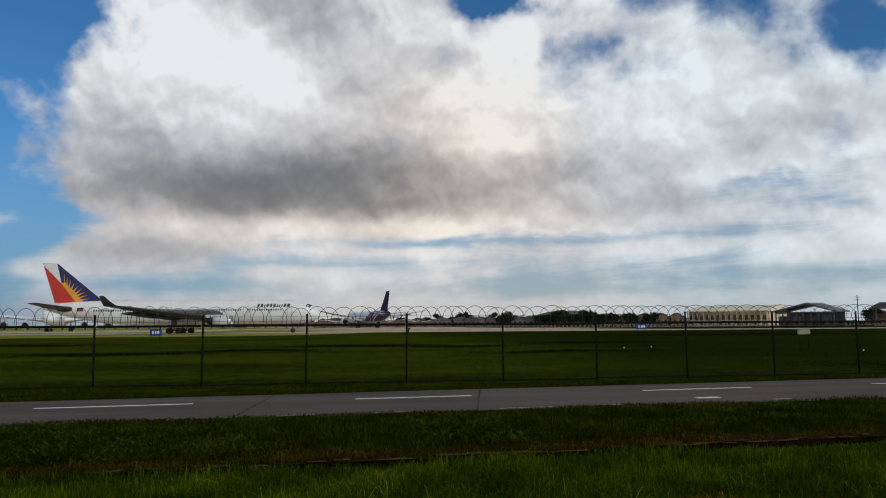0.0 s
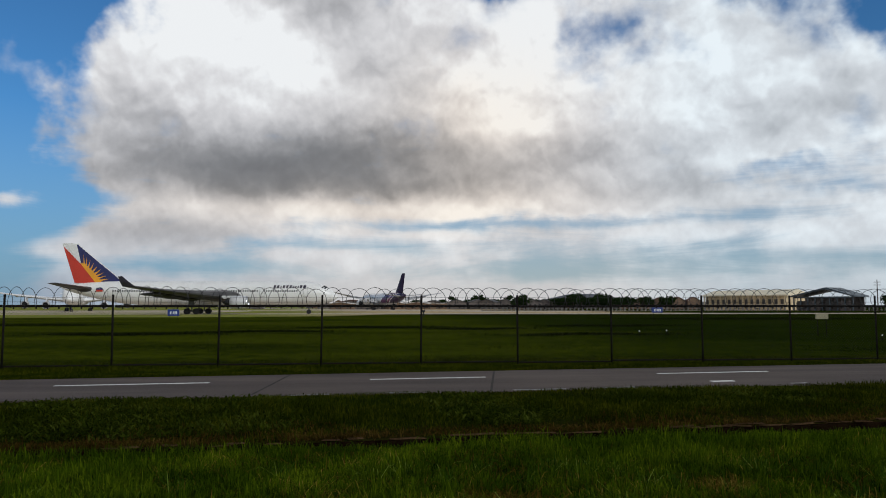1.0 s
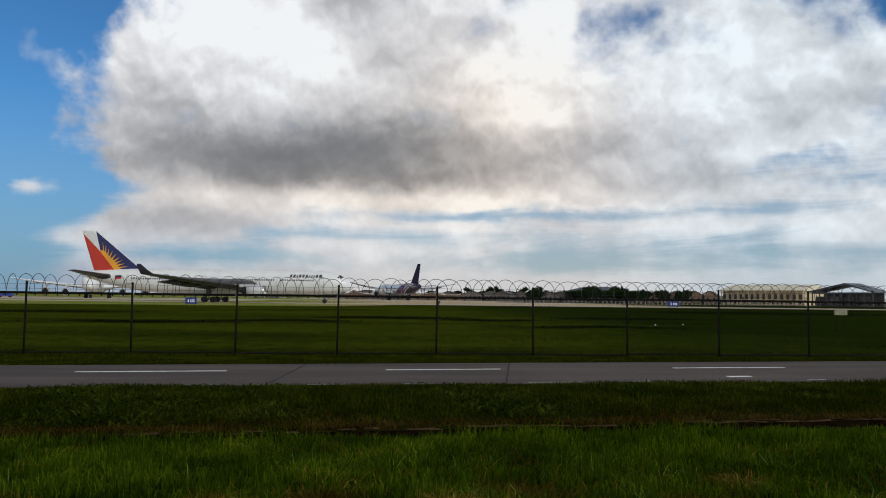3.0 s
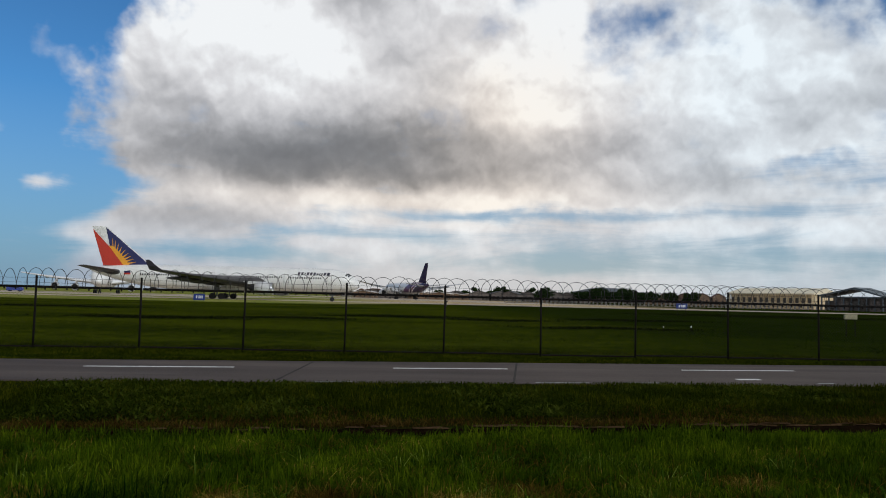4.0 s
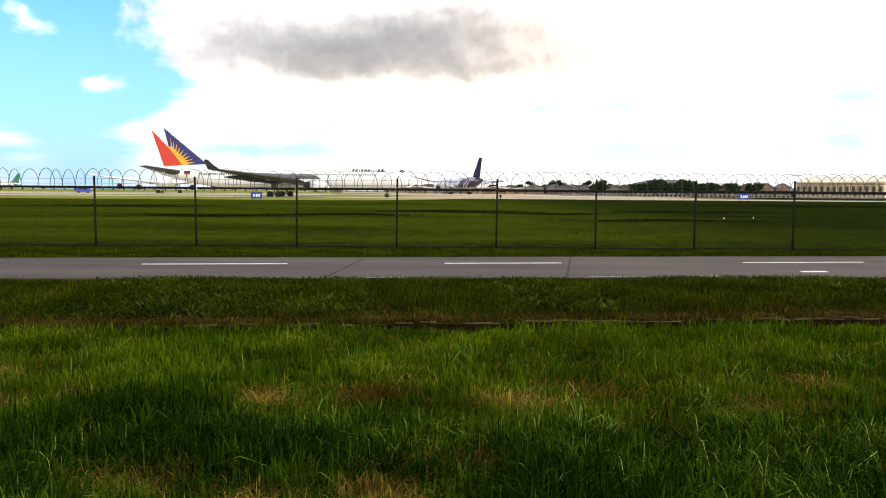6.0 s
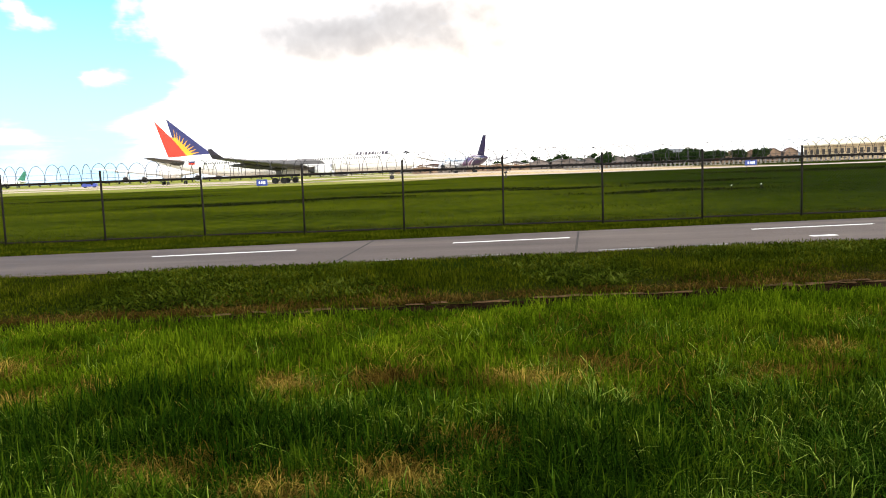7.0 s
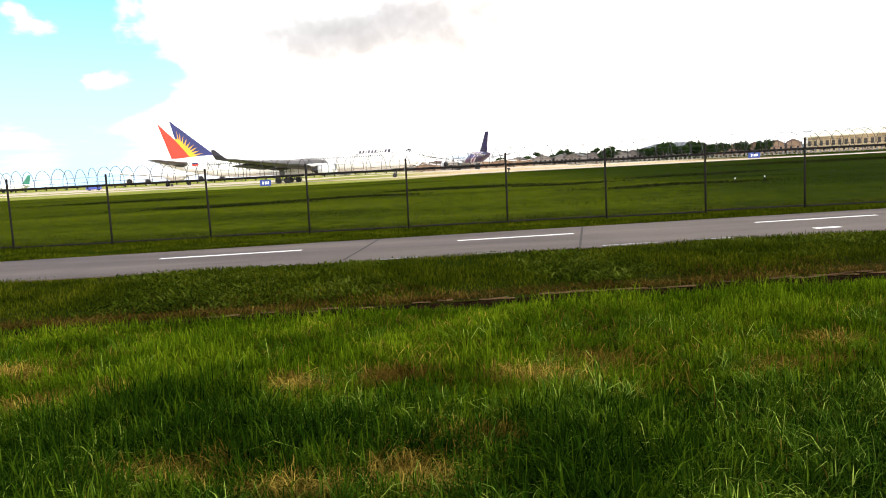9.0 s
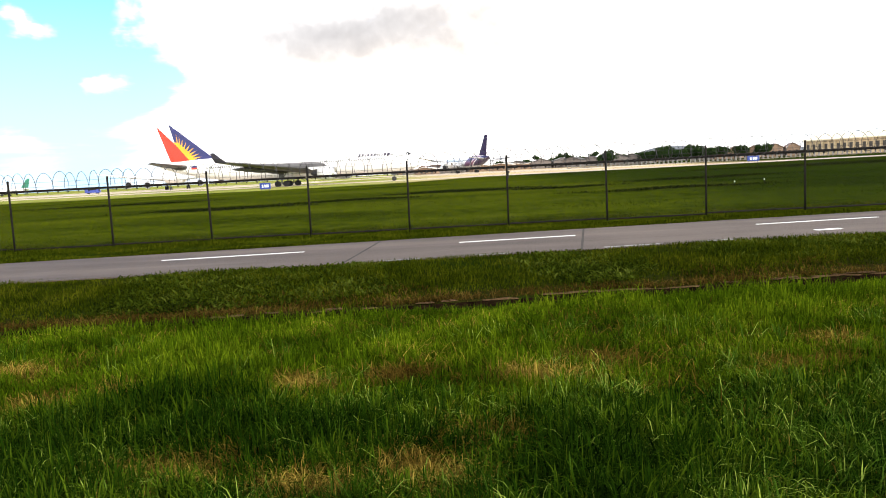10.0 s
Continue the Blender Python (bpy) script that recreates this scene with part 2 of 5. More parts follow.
def ground_material():
    """Soil and turf by the road, long turf on the airfield, far turf coloured as if sunlit."""
    m, g, b = material("turf")
    pos = g.node("ShaderNodeNewGeometry").outputs["Position"]
    x, y, z = g.xyz(pos)
    n1 = g.noise(pos, 0.12, 6.0, 0.6)
    n2 = g.noise(pos, 1.4, 6.0, 0.65)
    n3 = g.noise(pos, 14.0, 3.0, 0.6)
    stretched = g.noise(g.vec(g.math("MULTIPLY", x, 0.05), g.math("MULTIPLY", y, 0.09), 0.0), 1.0, 5.0, 0.6)
    turf = g.mix(g.ramp(g.math("ADD", g.math("MULTIPLY", n2, 0.5), g.math("MULTIPLY", stretched, 0.5)), 0.36, 0.62), (0.0100, 0.0160, 0.0008, 1), (0.0640, 0.0790, 0.0020, 1))
    turf = g.mix(g.ramp(n3, 0.35, 0.7, 0.0, 0.45), turf, (0.0102, 0.0204, 0.0017, 1))
    turf = g.mix(g.ramp(stretched, 0.60, 0.70, 0.0, 0.5), turf, (0.0204, 0.0170, 0.0043, 1))
    # turf gets darker towards positive x
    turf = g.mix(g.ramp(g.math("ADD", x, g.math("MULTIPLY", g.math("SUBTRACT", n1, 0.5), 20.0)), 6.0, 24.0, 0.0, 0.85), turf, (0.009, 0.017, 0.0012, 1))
    soil = g.mix(g.ramp(n2, 0.35, 0.65), (0.0085, 0.0102, 0.0026, 1), (0.0187, 0.0213, 0.0051, 1))
    near = g.mix(g.ramp(n1, 0.4, 0.6), soil, (0.0102, 0.0187, 0.0026, 1))
    along = g.math("SUBTRACT", y, g.math("MULTIPLY", x, 0.0917))
    along = g.math("ADD", along, g.math("MULTIPLY", g.math("SUBTRACT", n2, 0.5), 0.9))
    bare = g.math("MULTIPLY", g.ramp(along, 9.85, 10.15), g.ramp(along, 10.95, 10.45))
    near = g.mix(g.math("MULTIPLY", bare, 0.4), near, (0.0255, 0.0145, 0.0043, 1))
    field = g.mix(g.ramp(y, 19.0, 23.0), near, turf)
    edge = g.math("ADD", y, g.math("MULTIPLY", g.math("SUBTRACT", n1, 0.5), 30.0))
    # yellower, brighter turf has the far sunlight painted in; sand tone to the right
    sunlit_far = g.mix(g.ramp(stretched, 0.35, 0.65), (0.16, 0.20, 0.030, 1), (0.27, 0.26, 0.07, 1))
    sunlit_far = g.mix(g.math("MULTIPLY", g.ramp(x, -25.0, 15.0), g.ramp(edge, 128.0, 142.0)), sunlit_far, g.mix(n1, (0.42, 0.31, 0.17, 1), (0.56, 0.44, 0.27, 1)))
    edge = g.math("SUBTRACT", edge, g.ramp(x, -15.0, 20.0, 0.0, 62.0))
    field = g.mix(g.math("MULTIPLY", g.ramp(edge, 118.0, 130.0), g.ramp(x, 105.0, 60.0)), field, sunlit_far)
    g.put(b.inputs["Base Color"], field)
    b.inputs["Roughness"].default_value = 0.95
    b.inputs["Specular IOR Level"].default_value = 0.0
    bn = g.node("ShaderNodeBump")
    bn.inputs["Strength"].default_value = 0.8
    bn.inputs["Distance"].default_value = 0.06
    g.put(bn.inputs["Height"], n3)
    g.put(b.inputs["Normal"], bn.outputs[0])
    return m


def asphalt_material(name, a, c):
    m, g, b = material(name)
    pos = g.node("ShaderNodeNewGeometry").outputs["Position"]
    x, y, z = g.xyz(pos)
    lane = g.noise(g.vec(g.math("MULTIPLY", x, 0.10), g.math("MULTIPLY", y, 0.9), 0.0), 1.0, 5.0, 0.55)
    grit = g.noise(pos, 60.0, 2.0, 0.7)
    stain = g.noise(pos, 0.35, 6.0, 0.6)
    col = g.mix(g.ramp(lane, 0.3, 0.7), a + (1,), c + (1,))
    col = g.mix(g.ramp(stain, 0.4, 0.72, 0.0, 0.35), col, tuple(v * 0.5 for v in a) + (1,))
    col = g.mix(g.ramp(grit, 0.3, 0.7, 0.0, 0.25), col, tuple(v * 1.5 for v in c) + (1,))
    g.put(b.inputs["Base Color"], col)
    b.inputs["Roughness"].default_value = 0.9
    b.inputs["Specular IOR Level"].default_value = 0.15
    bn = g.node("ShaderNodeBump")
    bn.inputs["Strength"].default_value = 0.4
    bn.inputs["Distance"].default_value = 0.01
    g.put(bn.inputs["Height"], grit)
    g.put(b.inputs["Normal"], bn.outputs[0])
    return m


def livery_material():
    """White hull whose rear is painted purple, with slanting gold, rose and white bands."""
    m, g, b = material("purple_livery")
    x, y, z = g.xyz(g.node("ShaderNodeTexCoord").outputs["Object"])
    s = g.math("MULTIPLY", y, -1.0)
    lean = g.math("ADD", s, g.math("MULTIPLY", g.math("SUBTRACT", z, 5.8), -2.2))
    col = (0.78, 0.78, 0.77, 1)
    for at, c in ((38.0, (0.10, 0.02, 0.09, 1)), (46.0, (0.62, 0.50, 0.52, 1)), (47.6, (0.16, 0.03, 0.09, 1)), (50.0, (0.70, 0.66, 0.66, 1)), (51.2, (0.026, 0.007, 0.050, 1))):
        col = g.mix(g.ramp(lean, at - 0.2, at + 0.2), col, c)
    belly = g.ramp(z, 3.4, 3.8)
    col = g.mix(belly, (0.55, 0.55, 0.56, 1), col)
    dirt = g.noise(g.vec(x, g.math("MULTIPLY", y, 0.2), z), 1.5, 4.0)
    g.put(b.inputs["Base Color"], g.mix(g.ramp(dirt, 0.4, 0.8, 0.0, 0.2), col, (0.3, 0.29, 0.28, 1)))
    b.inputs["Roughness"].default_value = 0.3
    return m


MAT = {
    "turf": ground_material(),
    "asphalt": asphalt_material("asphalt", (0.052, 0.042, 0.039), (0.104, 0.082, 0.070)),
    "runway": asphalt_material("runway_concrete", (0.40, 0.33, 0.25), (0.48, 0.40, 0.31)),
    "line": surface("road_paint", (0.72, 0.72, 0.70), 0.7, vary=0.15, scale=4.0, dirt=(0.32, 0.31, 0.30)),
    "old_line": surface("worn_edge_paint", (0.26, 0.26, 0.25), 0.8, vary=0.3, scale=5.0, dirt=(0.09, 0.09, 0.09)),
    # near-black brown: the shade inside the drain is put into this colour
    "shaded_concrete": surface("shaded_drain_wall", (0.009, 0.0055, 0.003), 0.95, vary=0.6, scale=5.0, bump=0.6, spec=0.0, dirt=(0.012, 0.014, 0.003)),
    "tar": surface("old_road_tar", (0.040, 0.034, 0.032), 0.9, vary=0.4, scale=5.0, spec=0.1, dirt=(0.08, 0.066, 0.06)),
    "pale_roof": surface("pale_sheet_roof", (0.55, 0.52, 0.48), 0.6, vary=0.2, scale=0.3, dirt=(0.25, 0.18, 0.14)),
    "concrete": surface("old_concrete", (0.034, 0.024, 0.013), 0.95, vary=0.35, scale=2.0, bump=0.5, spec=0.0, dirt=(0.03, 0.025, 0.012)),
    "lip_concrete": surface("broken_lip_concrete", (0.062, 0.038, 0.020), 0.95, vary=0.6, scale=9.0, bump=0.5, spec=0.0, dirt=(0.02, 0.013, 0.006)),
    "pale_concrete": surface("pale_concrete", (0.15, 0.148, 0.14), 0.85, vary=0.2, scale=0.7, bump=0.2),
    "steel": surface("weathered_steel", (0.011, 0.010, 0.009), 0.85, 0.0, vary=0.4, scale=6.0, bump=0.2, spec=0.05, dirt=(0.026, 0.013, 0.008)),
    "wire": surface("dull_wire", (0.020, 0.020, 0.018), 0.9, 0.0, vary=0.3, scale=8.0),
    "razor": surface("razor_wire", (0.030, 0.030, 0.032), 0.6, 0.2, vary=0.3, scale=8.0),
    "hull": surface("white_hull_paint", (0.82, 0.82, 0.81), 0.3, vary=0.04, scale=0.5, dirt=(0.72, 0.72, 0.71)),
    "wing": surface("grey_wing_paint", (0.22, 0.22, 0.23), 0.4, vary=0.2, scale=0.6),
    "light_wing": surface("light_wing_paint", (0.45, 0.45, 0.46), 0.4, vary=0.15, scale=0.6),
    # shade under the wing painted in as near-black over the whole wing
    "shaded_wing": surface("shaded_wing_underside", (0.045, 0.042, 0.042), 0.45, vary=0.25, scale=0.8),
    "nacelle": surface("nacelle_paint", (0.60, 0.60, 0.61), 0.35, vary=0.08, scale=0.8),
    "lip": surface("bare_metal_lip", (0.55, 0.55, 0.56), 0.3, 0.9, vary=0.1, scale=2.0),
    "fan": surface("dark_fan", (0.02, 0.02, 0.022), 0.5, 0.4, vary=0.2, scale=2.0),
    "tyre": surface("tyre_rubber", (0.014, 0.014, 0.015), 0.85, vary=0.3, scale=3.0),
    "strut": surface("gear_strut", (0.10, 0.10, 0.10), 0.4, 0.6, vary=0.2, scale=3.0),
    "glass": surface("dark_cabin_glass", (0.015, 0.016, 0.02), 0.12, vary=0.2, scale=2.0),
    "red": surface("red_tail_paint", (0.52, 0.035, 0.015), 0.35, vary=0.08, scale=0.4),
    "navy": surface("navy_tail_paint", (0.018, 0.022, 0.11), 0.35, vary=0.1, scale=0.4),
    "yellow": surface("yellow_tail_paint", (0.80, 0.36, 0.02), 0.35, vary=0.08, scale=0.4),
    "purple": surface("purple_tail_paint", (0.022, 0.006, 0.040), 0.55, vary=0.15, scale=0.4, spec=0.15),
    "livery": livery_material(),
    "green_tail": surface("green_tail_paint", (0.02, 0.16, 0.10), 0.4, vary=0.1, scale=0.4),
    "ink": surface("dark_lettering", (0.035, 0.03, 0.05), 0.4, vary=0.1, scale=1.0),
    "sign_blue": surface("blue_sign_face", (0.012, 0.035, 0.20), 0.5, vary=0.1, scale=1.5),
    "sign_white": surface("white_sign_mark", (0.70, 0.72, 0.74), 0.5, vary=0.1, scale=2.0),
    "sign_tan": surface("faded_sign_face", (0.26, 0.24, 0.15), 0.7, vary=0.25, scale=2.0),
    "cream": surface("cream_render", (0.56, 0.45, 0.28), 0.85, vary=0.12, scale=0.15, dirt=(0.36, 0.30, 0.20)),
    "cream_roof": surface("cream_metal_roof", (0.74, 0.67, 0.50), 0.6, vary=0.12, scale=0.2),
    # dark tone that paints the shade of openings onto flat panels
    "shade_gap": surface("shaded_bay", (0.06, 0.055, 0.05), 0.7, vary=0.3, scale=0.4),
    "hangar": surface("blue_grey_sheet", (0.075, 0.095, 0.11), 0.5, vary=0.2, scale=0.2),
    "brick_red": surface("rust_red_roof", (0.10, 0.042, 0.028), 0.8, vary=0.35, scale=0.3),
    "tan_wall": surface("tan_wall", (0.17, 0.11, 0.07), 0.85, vary=0.2, scale=0.3),
    "grey_wall": surface("grey_wall", (0.13, 0.11, 0.10), 0.85, vary=0.25, scale=0.3),
    "dark_roof": surface("dark_sheet_roof", (0.04, 0.038, 0.036), 0.6, vary=0.3, scale=0.3),
    "bark": surface("tree_bark", (0.07, 0.05, 0.035), 0.95, vary=0.3, scale=2.0),
    "leaf": blade_material("tree_foliage", (0.010, 0.022, 0.007), (0.022, 0.042, 0.012), (0.04, 0.065, 0.018), 0.2, 0.7),
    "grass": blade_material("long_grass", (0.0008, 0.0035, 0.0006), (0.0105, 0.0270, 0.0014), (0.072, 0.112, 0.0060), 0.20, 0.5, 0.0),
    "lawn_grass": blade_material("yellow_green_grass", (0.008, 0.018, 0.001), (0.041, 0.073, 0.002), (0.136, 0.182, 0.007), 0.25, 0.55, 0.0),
    "bank_grass": blade_material("bank_grass", (0.0045, 0.0095, 0.0007), (0.0265, 0.0360, 0.0014), (0.0740, 0.0790, 0.0052), 0.3, 0.6),
    "field_grass": blade_material("field_grass", (0.012, 0.020, 0.001), (0.050, 0.066, 0.002), (0.098, 0.112, 0.003), 0.3, 0.65, 0.0, (0.035, 0.17, 1.0), 0.12),
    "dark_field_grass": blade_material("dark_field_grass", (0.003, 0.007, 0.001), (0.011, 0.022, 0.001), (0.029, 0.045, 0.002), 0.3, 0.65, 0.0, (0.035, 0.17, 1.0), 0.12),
    "weed": blade_material("bank_weeds", (0.0085, 0.0153, 0.0017), (0.0289, 0.0425, 0.0034), (0.0723, 0.0892, 0.0136), 0.25, 0.6),
    "thatch": blade_material("brown_thatch", (0.0187, 0.0119, 0.0026), (0.0510, 0.0306, 0.0059), (0.1190, 0.0765, 0.0187), 0.2, 0.7),
    "straw": blade_material("dry_grass", (0.015, 0.009, 0.002), (0.105, 0.068, 0.011), (0.42, 0.30, 0.055), 0.3, 0.6),
    # bright end of the ramp paints highlights onto a few tussock blades
    "tussock": blade_material("tussock_grass", (0.002, 0.009, 0.001), (0.042, 0.085, 0.007), (0.33, 0.41, 0.070), 0.15, 0.5, 0.0, single=0.8, middle=0.72),
    "dark_weed": blade_material("dark_weeds", (0.0034, 0.0059, 0.0008), (0.0085, 0.0127, 0.0017), (0.0221, 0.0255, 0.0034), 0.2, 0.7),
    # scrub colour shifted to blue-grey to carry the distance haze
    "hill": surface("hazy_hill_scrub", (0.075, 0.085, 0.095), 1.0, vary=0.15, scale=0.01),
    "blue_van": surface("blue_van_paint", (0.03, 0.05, 0.25), 0.4, vary=0.1, scale=0.5),
}


# ---- mesh helpers ----
def finish(bm, name, mat, smooth=False):
    bmesh.ops.recalc_face_normals(bm, faces=bm.faces[:])
    me = bpy.data.meshes.new(name)
    bm.to_mesh(me)
    bm.free()
    me.materials.append(MAT[mat])
    if smooth:
        me.polygons.foreach_set("use_smooth", [True] * len(me.polygons))
    return me


def part(name, bm, mat, parent, label="", smooth=False):
    """One mesh object under a thing or under a part."""
    ob = new(name, finish(bm, name, mat, smooth))
    ob.parent = parent
    return tagged(ob, label)


def share(name, me, parent, m=None, label=""):
    ob = new(name, me)
    ob.parent = parent
    if m is not None:
        ob.matrix_local = m
    return tagged(ob, label)


def thing(name, label, category, m=None, group="", kind=""):
    ob = new(name)
    if m is not None:
        ob.matrix_basis = m
    return tagged(ob, label, category, group, kind)


def box(bm, cx, cy, cz, sx, sy, sz, bevel=0.0, turn=None):
    vs = bmesh.ops.create_cube(bm, size=1.0)["verts"]
    for v in vs:
        v.co = Vector((v.co.x * sx, v.co.y * sy, v.co.z * sz))
    if bevel:
        es = list({e for v in vs for e in v.link_edges})
        vs = bmesh.ops.bevel(bm, geom=es, offset=bevel, segments=1, affect="EDGES")["verts"]
    m = Matrix.Translation((cx, cy, cz)) @ (turn or Matrix())
    for v in vs:
        v.co = m @ v.co
    return bm


def rings(bm, loops, cap=True):
    """Skin a row of rings of equal length."""
    made = [[bm.verts.new(p) for p in ring] for ring in loops]
    n = len(made[0])
    for a, b in zip(made, made[1:]):
        for i in range(n):
            bm.faces.new((a[i], a[(i + 1) % n], b[(i + 1) % n], b[i]))
    if cap:
        bm.faces.new(made[0][::-1])
        bm.faces.new(made[-1])
    return bm


def tube(bm, pts, r, n=6, taper=None):
    """A round bar along a line of points."""
    loops = []
    for i, p in enumerate(pts):
        d = (Vector(pts[min(i + 1, len(pts) - 1)]) - Vector(pts[max(i - 1, 0)])).normalized()
        a = d.cross(Vector((0.31, 0.17, 0.93)) if abs(d.z) < 0.9 else Vector((1, 0, 0))).normalized()
        b = d.cross(a)
        k = r if taper is None else r + (taper - r) * i / (len(pts) - 1)
        loops.append([Vector(p) + (a * math.cos(t) + b * math.sin(t)) * k for t in (2 * math.pi * j / n for j in range(n))])
    return rings(bm, loops)


def lathe(bm, profile, centre, n=20, cap=True):
    """Profile of (y, r) turned about the y axis through centre."""
    cx, cy, cz = centre
    return rings(bm, [[(cx + r * math.cos(t), cy + y, cz + r * math.sin(t)) for t in (2 * math.pi * j / n for j in range(n))] for y, r in profile], cap)


def poly(bm, pts):
    bm.faces.new([bm.verts.new(p) for p in pts])
    return bm


# ---- ground ----
SKEW = 0.0917          # the road and the drain run at this slant to the fence
ROAD_NEAR, ROAD_FAR, ROAD_MARK = 14.05, 18.60, 16.94
DRAIN = 9.95
FENCE_Y, FENCE_Z, FENCE_X0, BAY = 22.57, -0.115, -7.03, 3.0
PROFILE = [(-4500, -0.2), (-60, -0.2), (0, -0.2), (4, -0.2), (9.0, -0.2), (9.77, -0.20), (9.83, -0.55), (10.01, -0.58), (10.07, -0.13), (10.4, -0.11),
           (11.0, -0.06), (12.5, -0.02), (13.9, 0.0), (14.1, -0.03), (18.55, -0.03), (18.8, -0.02), (20.5, -0.10), (22.6, -0.12), (26.0, -0.12), (45.0, -0.05),
           (80.0, 0.0), (130.0, 0.0), (200.0, 0.0), (400.0, 0.0), (900.0, 0.0), (4500.0, 0.0)]
PROFILE_Y, PROFILE_Z = [a for a, _ in PROFILE], [b for _, b in PROFILE]


def slant(x):
    return SKEW * np.clip(x, -60, 60)


def ground_z(x, y):
    return np.interp(y - slant(x), PROFILE_Y, PROFILE_Z)


def build_ground():
    xs = [-4500, -900, -300, -120, -60] + [i * 2.0 for i in range(-24, 25)] + [60, 120, 300, 900, 4500]
    bm = bmesh.new()
    grid = []
    for py, pz in PROFILE:
        row = []
        for x in xs:
            bumpy = 0.03 * noise.noise((x * 0.4, py * 0.4, 0)) if 2 < py < 13.5 and abs(x) < 60 else 0.0
            row.append(bm.verts.new((x, py + float(slant(x)), pz + bumpy)))
        grid.append(row)
    for a, b in zip(grid, grid[1:]):
        for i in range(len(xs) - 1):
            bm.faces.new((a[i], a[i + 1], b[i + 1], b[i]))
    ob = new("ground", finish(bm, "ground", "turf"))
    tagged(ob, "green turf verge, drain bank and flat airfield grass", "ground", kind="structure")


def slab(bm, x0, x1, y0, y1, z, thick, steps=1, skew=SKEW):
    """A thin slanted strip lying on the ground."""
    for i in range(steps):
        a, b = x0 + (x1 - x0) * i / steps, x0 + (x1 - x0) * (i + 1) / steps
        corners = [(a, y0 + skew * a), (b, y0 + skew * b), (b, y1 + skew * b), (a, y1 + skew * a)]
        rings(bm, [[(px, py, z - thick) for px, py in corners], [(px, py, z) for px, py in corners]])
    return bm


def near_edge(x):
    return 14.15 + 0.05 * x


def road_slab():
    corners = [(-58, near_edge(-58)), (58, near_edge(58)), (58, ROAD_FAR + SKEW * 58), (-58, ROAD_FAR - SKEW * 58)]
    return rings(bmesh.new(), [[(x, y, z) for x, y in corners] for z in (-0.12, 0.0)])


def build_road():
    road = new("road", finish(road_slab(), "road", "asphalt"))
    tagged(road, "narrow worn grey asphalt perimeter road", "road", kind="structure")
    for x0, x1 in ((-19.6, -16.6), (-12.9, -9.9), (-6.24, -3.16), (0.33, 3.02), (7.39, 10.42), (14.1, 17.1), (20.8, 23.8)):
        part("centre_dash", slab(bmesh.new(), x0, x1, ROAD_MARK - 0.06, ROAD_MARK + 0.06, 0.006, 0.004), "line", road, "worn white painted lane dash")
    for x0, x1 in ((-1.25, -0.5), (0.6, 1.2), (3.1, 4.2), (5.0, 5.7), (9.3, 9.7)):
        part("edge_dash", slab(bmesh.new(), x0, x1, ROAD_NEAR + 0.10, ROAD_NEAR + 0.19, 0.006, 0.004), "old_line", road, "faded white edge line remnant")
    part("road_mark", slab(bmesh.new(), 7.80, 8.35, 14.82, 15.02, 0.006, 0.004), "line", road, "short white painted road mark")
    for x0, d in ((-2.0, 0.4), (2.6, 0.9)):
        bm = bmesh.new()
        y0, y1 = ROAD_NEAR + SKEW * x0 + 0.02, ROAD_FAR + SKEW * x0 - 0.02
        rings(bm, [[(x0, y0, z), (x0 + 0.05, y0, z), (x0 + d + 0.05, y1, z), (x0 + d, y1, z)] for z in (0.0005, 0.004)])
        part("tar_joint", bm, "tar", road, "dark tar-filled joint across the road")


def build_drain():
    drain = thing("drain_edge", "broken old concrete lip along the roadside drain", "drain", kind="structure")
    rnd = random.Random(4)
    stones = []
    for k in range(6):
        w, d, h = rnd.uniform(0.10, 0.55), rnd.uniform(0.04, 0.07), rnd.uniform(0.006, 0.014)
        bm = box(bmesh.new(), 0, 0, 0, w, d, h, 0.01)
        for v in bm.verts:
            v.co += Vector((rnd.uniform(-0.02, 0.02), rnd.uniform(-0.012, 0.012), rnd.uniform(-0.008, 0.008)))
        stones.append(finish(bm, "lip_stone", "lip_concrete"))
    x = -3.6
    while x < 12:
        if rnd.random() < (0.45 if x < 0.5 else 0.72):
            y = DRAIN + SKEW * x + 0.12 + rnd.uniform(-0.02, 0.02)
            share("lip_stone", stones[rnd.randrange(6)], drain, pose(x, y, -0.125 + rnd.uniform(-0.025, 0.012), rnd.uniform(-8, 8), rnd.uniform(-3, 3), 5.2 + rnd.uniform(-6, 6)))
        x += rnd.uniform(0.10, 0.32)
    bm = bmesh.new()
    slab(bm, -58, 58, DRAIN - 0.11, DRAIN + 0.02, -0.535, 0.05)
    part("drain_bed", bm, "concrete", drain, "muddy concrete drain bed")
    # far wall, its ditch shade painted in
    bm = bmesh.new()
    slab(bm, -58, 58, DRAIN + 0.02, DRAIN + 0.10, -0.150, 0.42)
    part("drain_wall", bm, "shaded_concrete", drain, "drain wall coloured near-black as ditch shade")


def build_paving():
    def strip(name, label, cx, cy, length, width, turn, z):
        bm = bmesh.new()
        box(bm, 0, 0, 0, length, width, 0.05)
        ob = new(name, finish(bm, name, "runway"))
        ob.matrix_basis = pose(cx, cy, z, 0, 0, turn)
        tagged(ob, label, "pavement", kind="structure")

    strip("taxiway_pavement", "pale beige concrete taxiway", -40, 182, 520, 24, -3.5, 0.0)
    strip("runway_pavement", "long pale concrete runway", 60, 320, 1500, 50, -3.5, 0.01)
    strip("landing_runway_pavement", "pale concrete runway running away from the road", -46, 579, 50, 700, 18.3, 0.02)
    strip("apron_pavement", "pale concrete apron beside the runway", -160, 262, 240, 66, -3.5, 0.0)


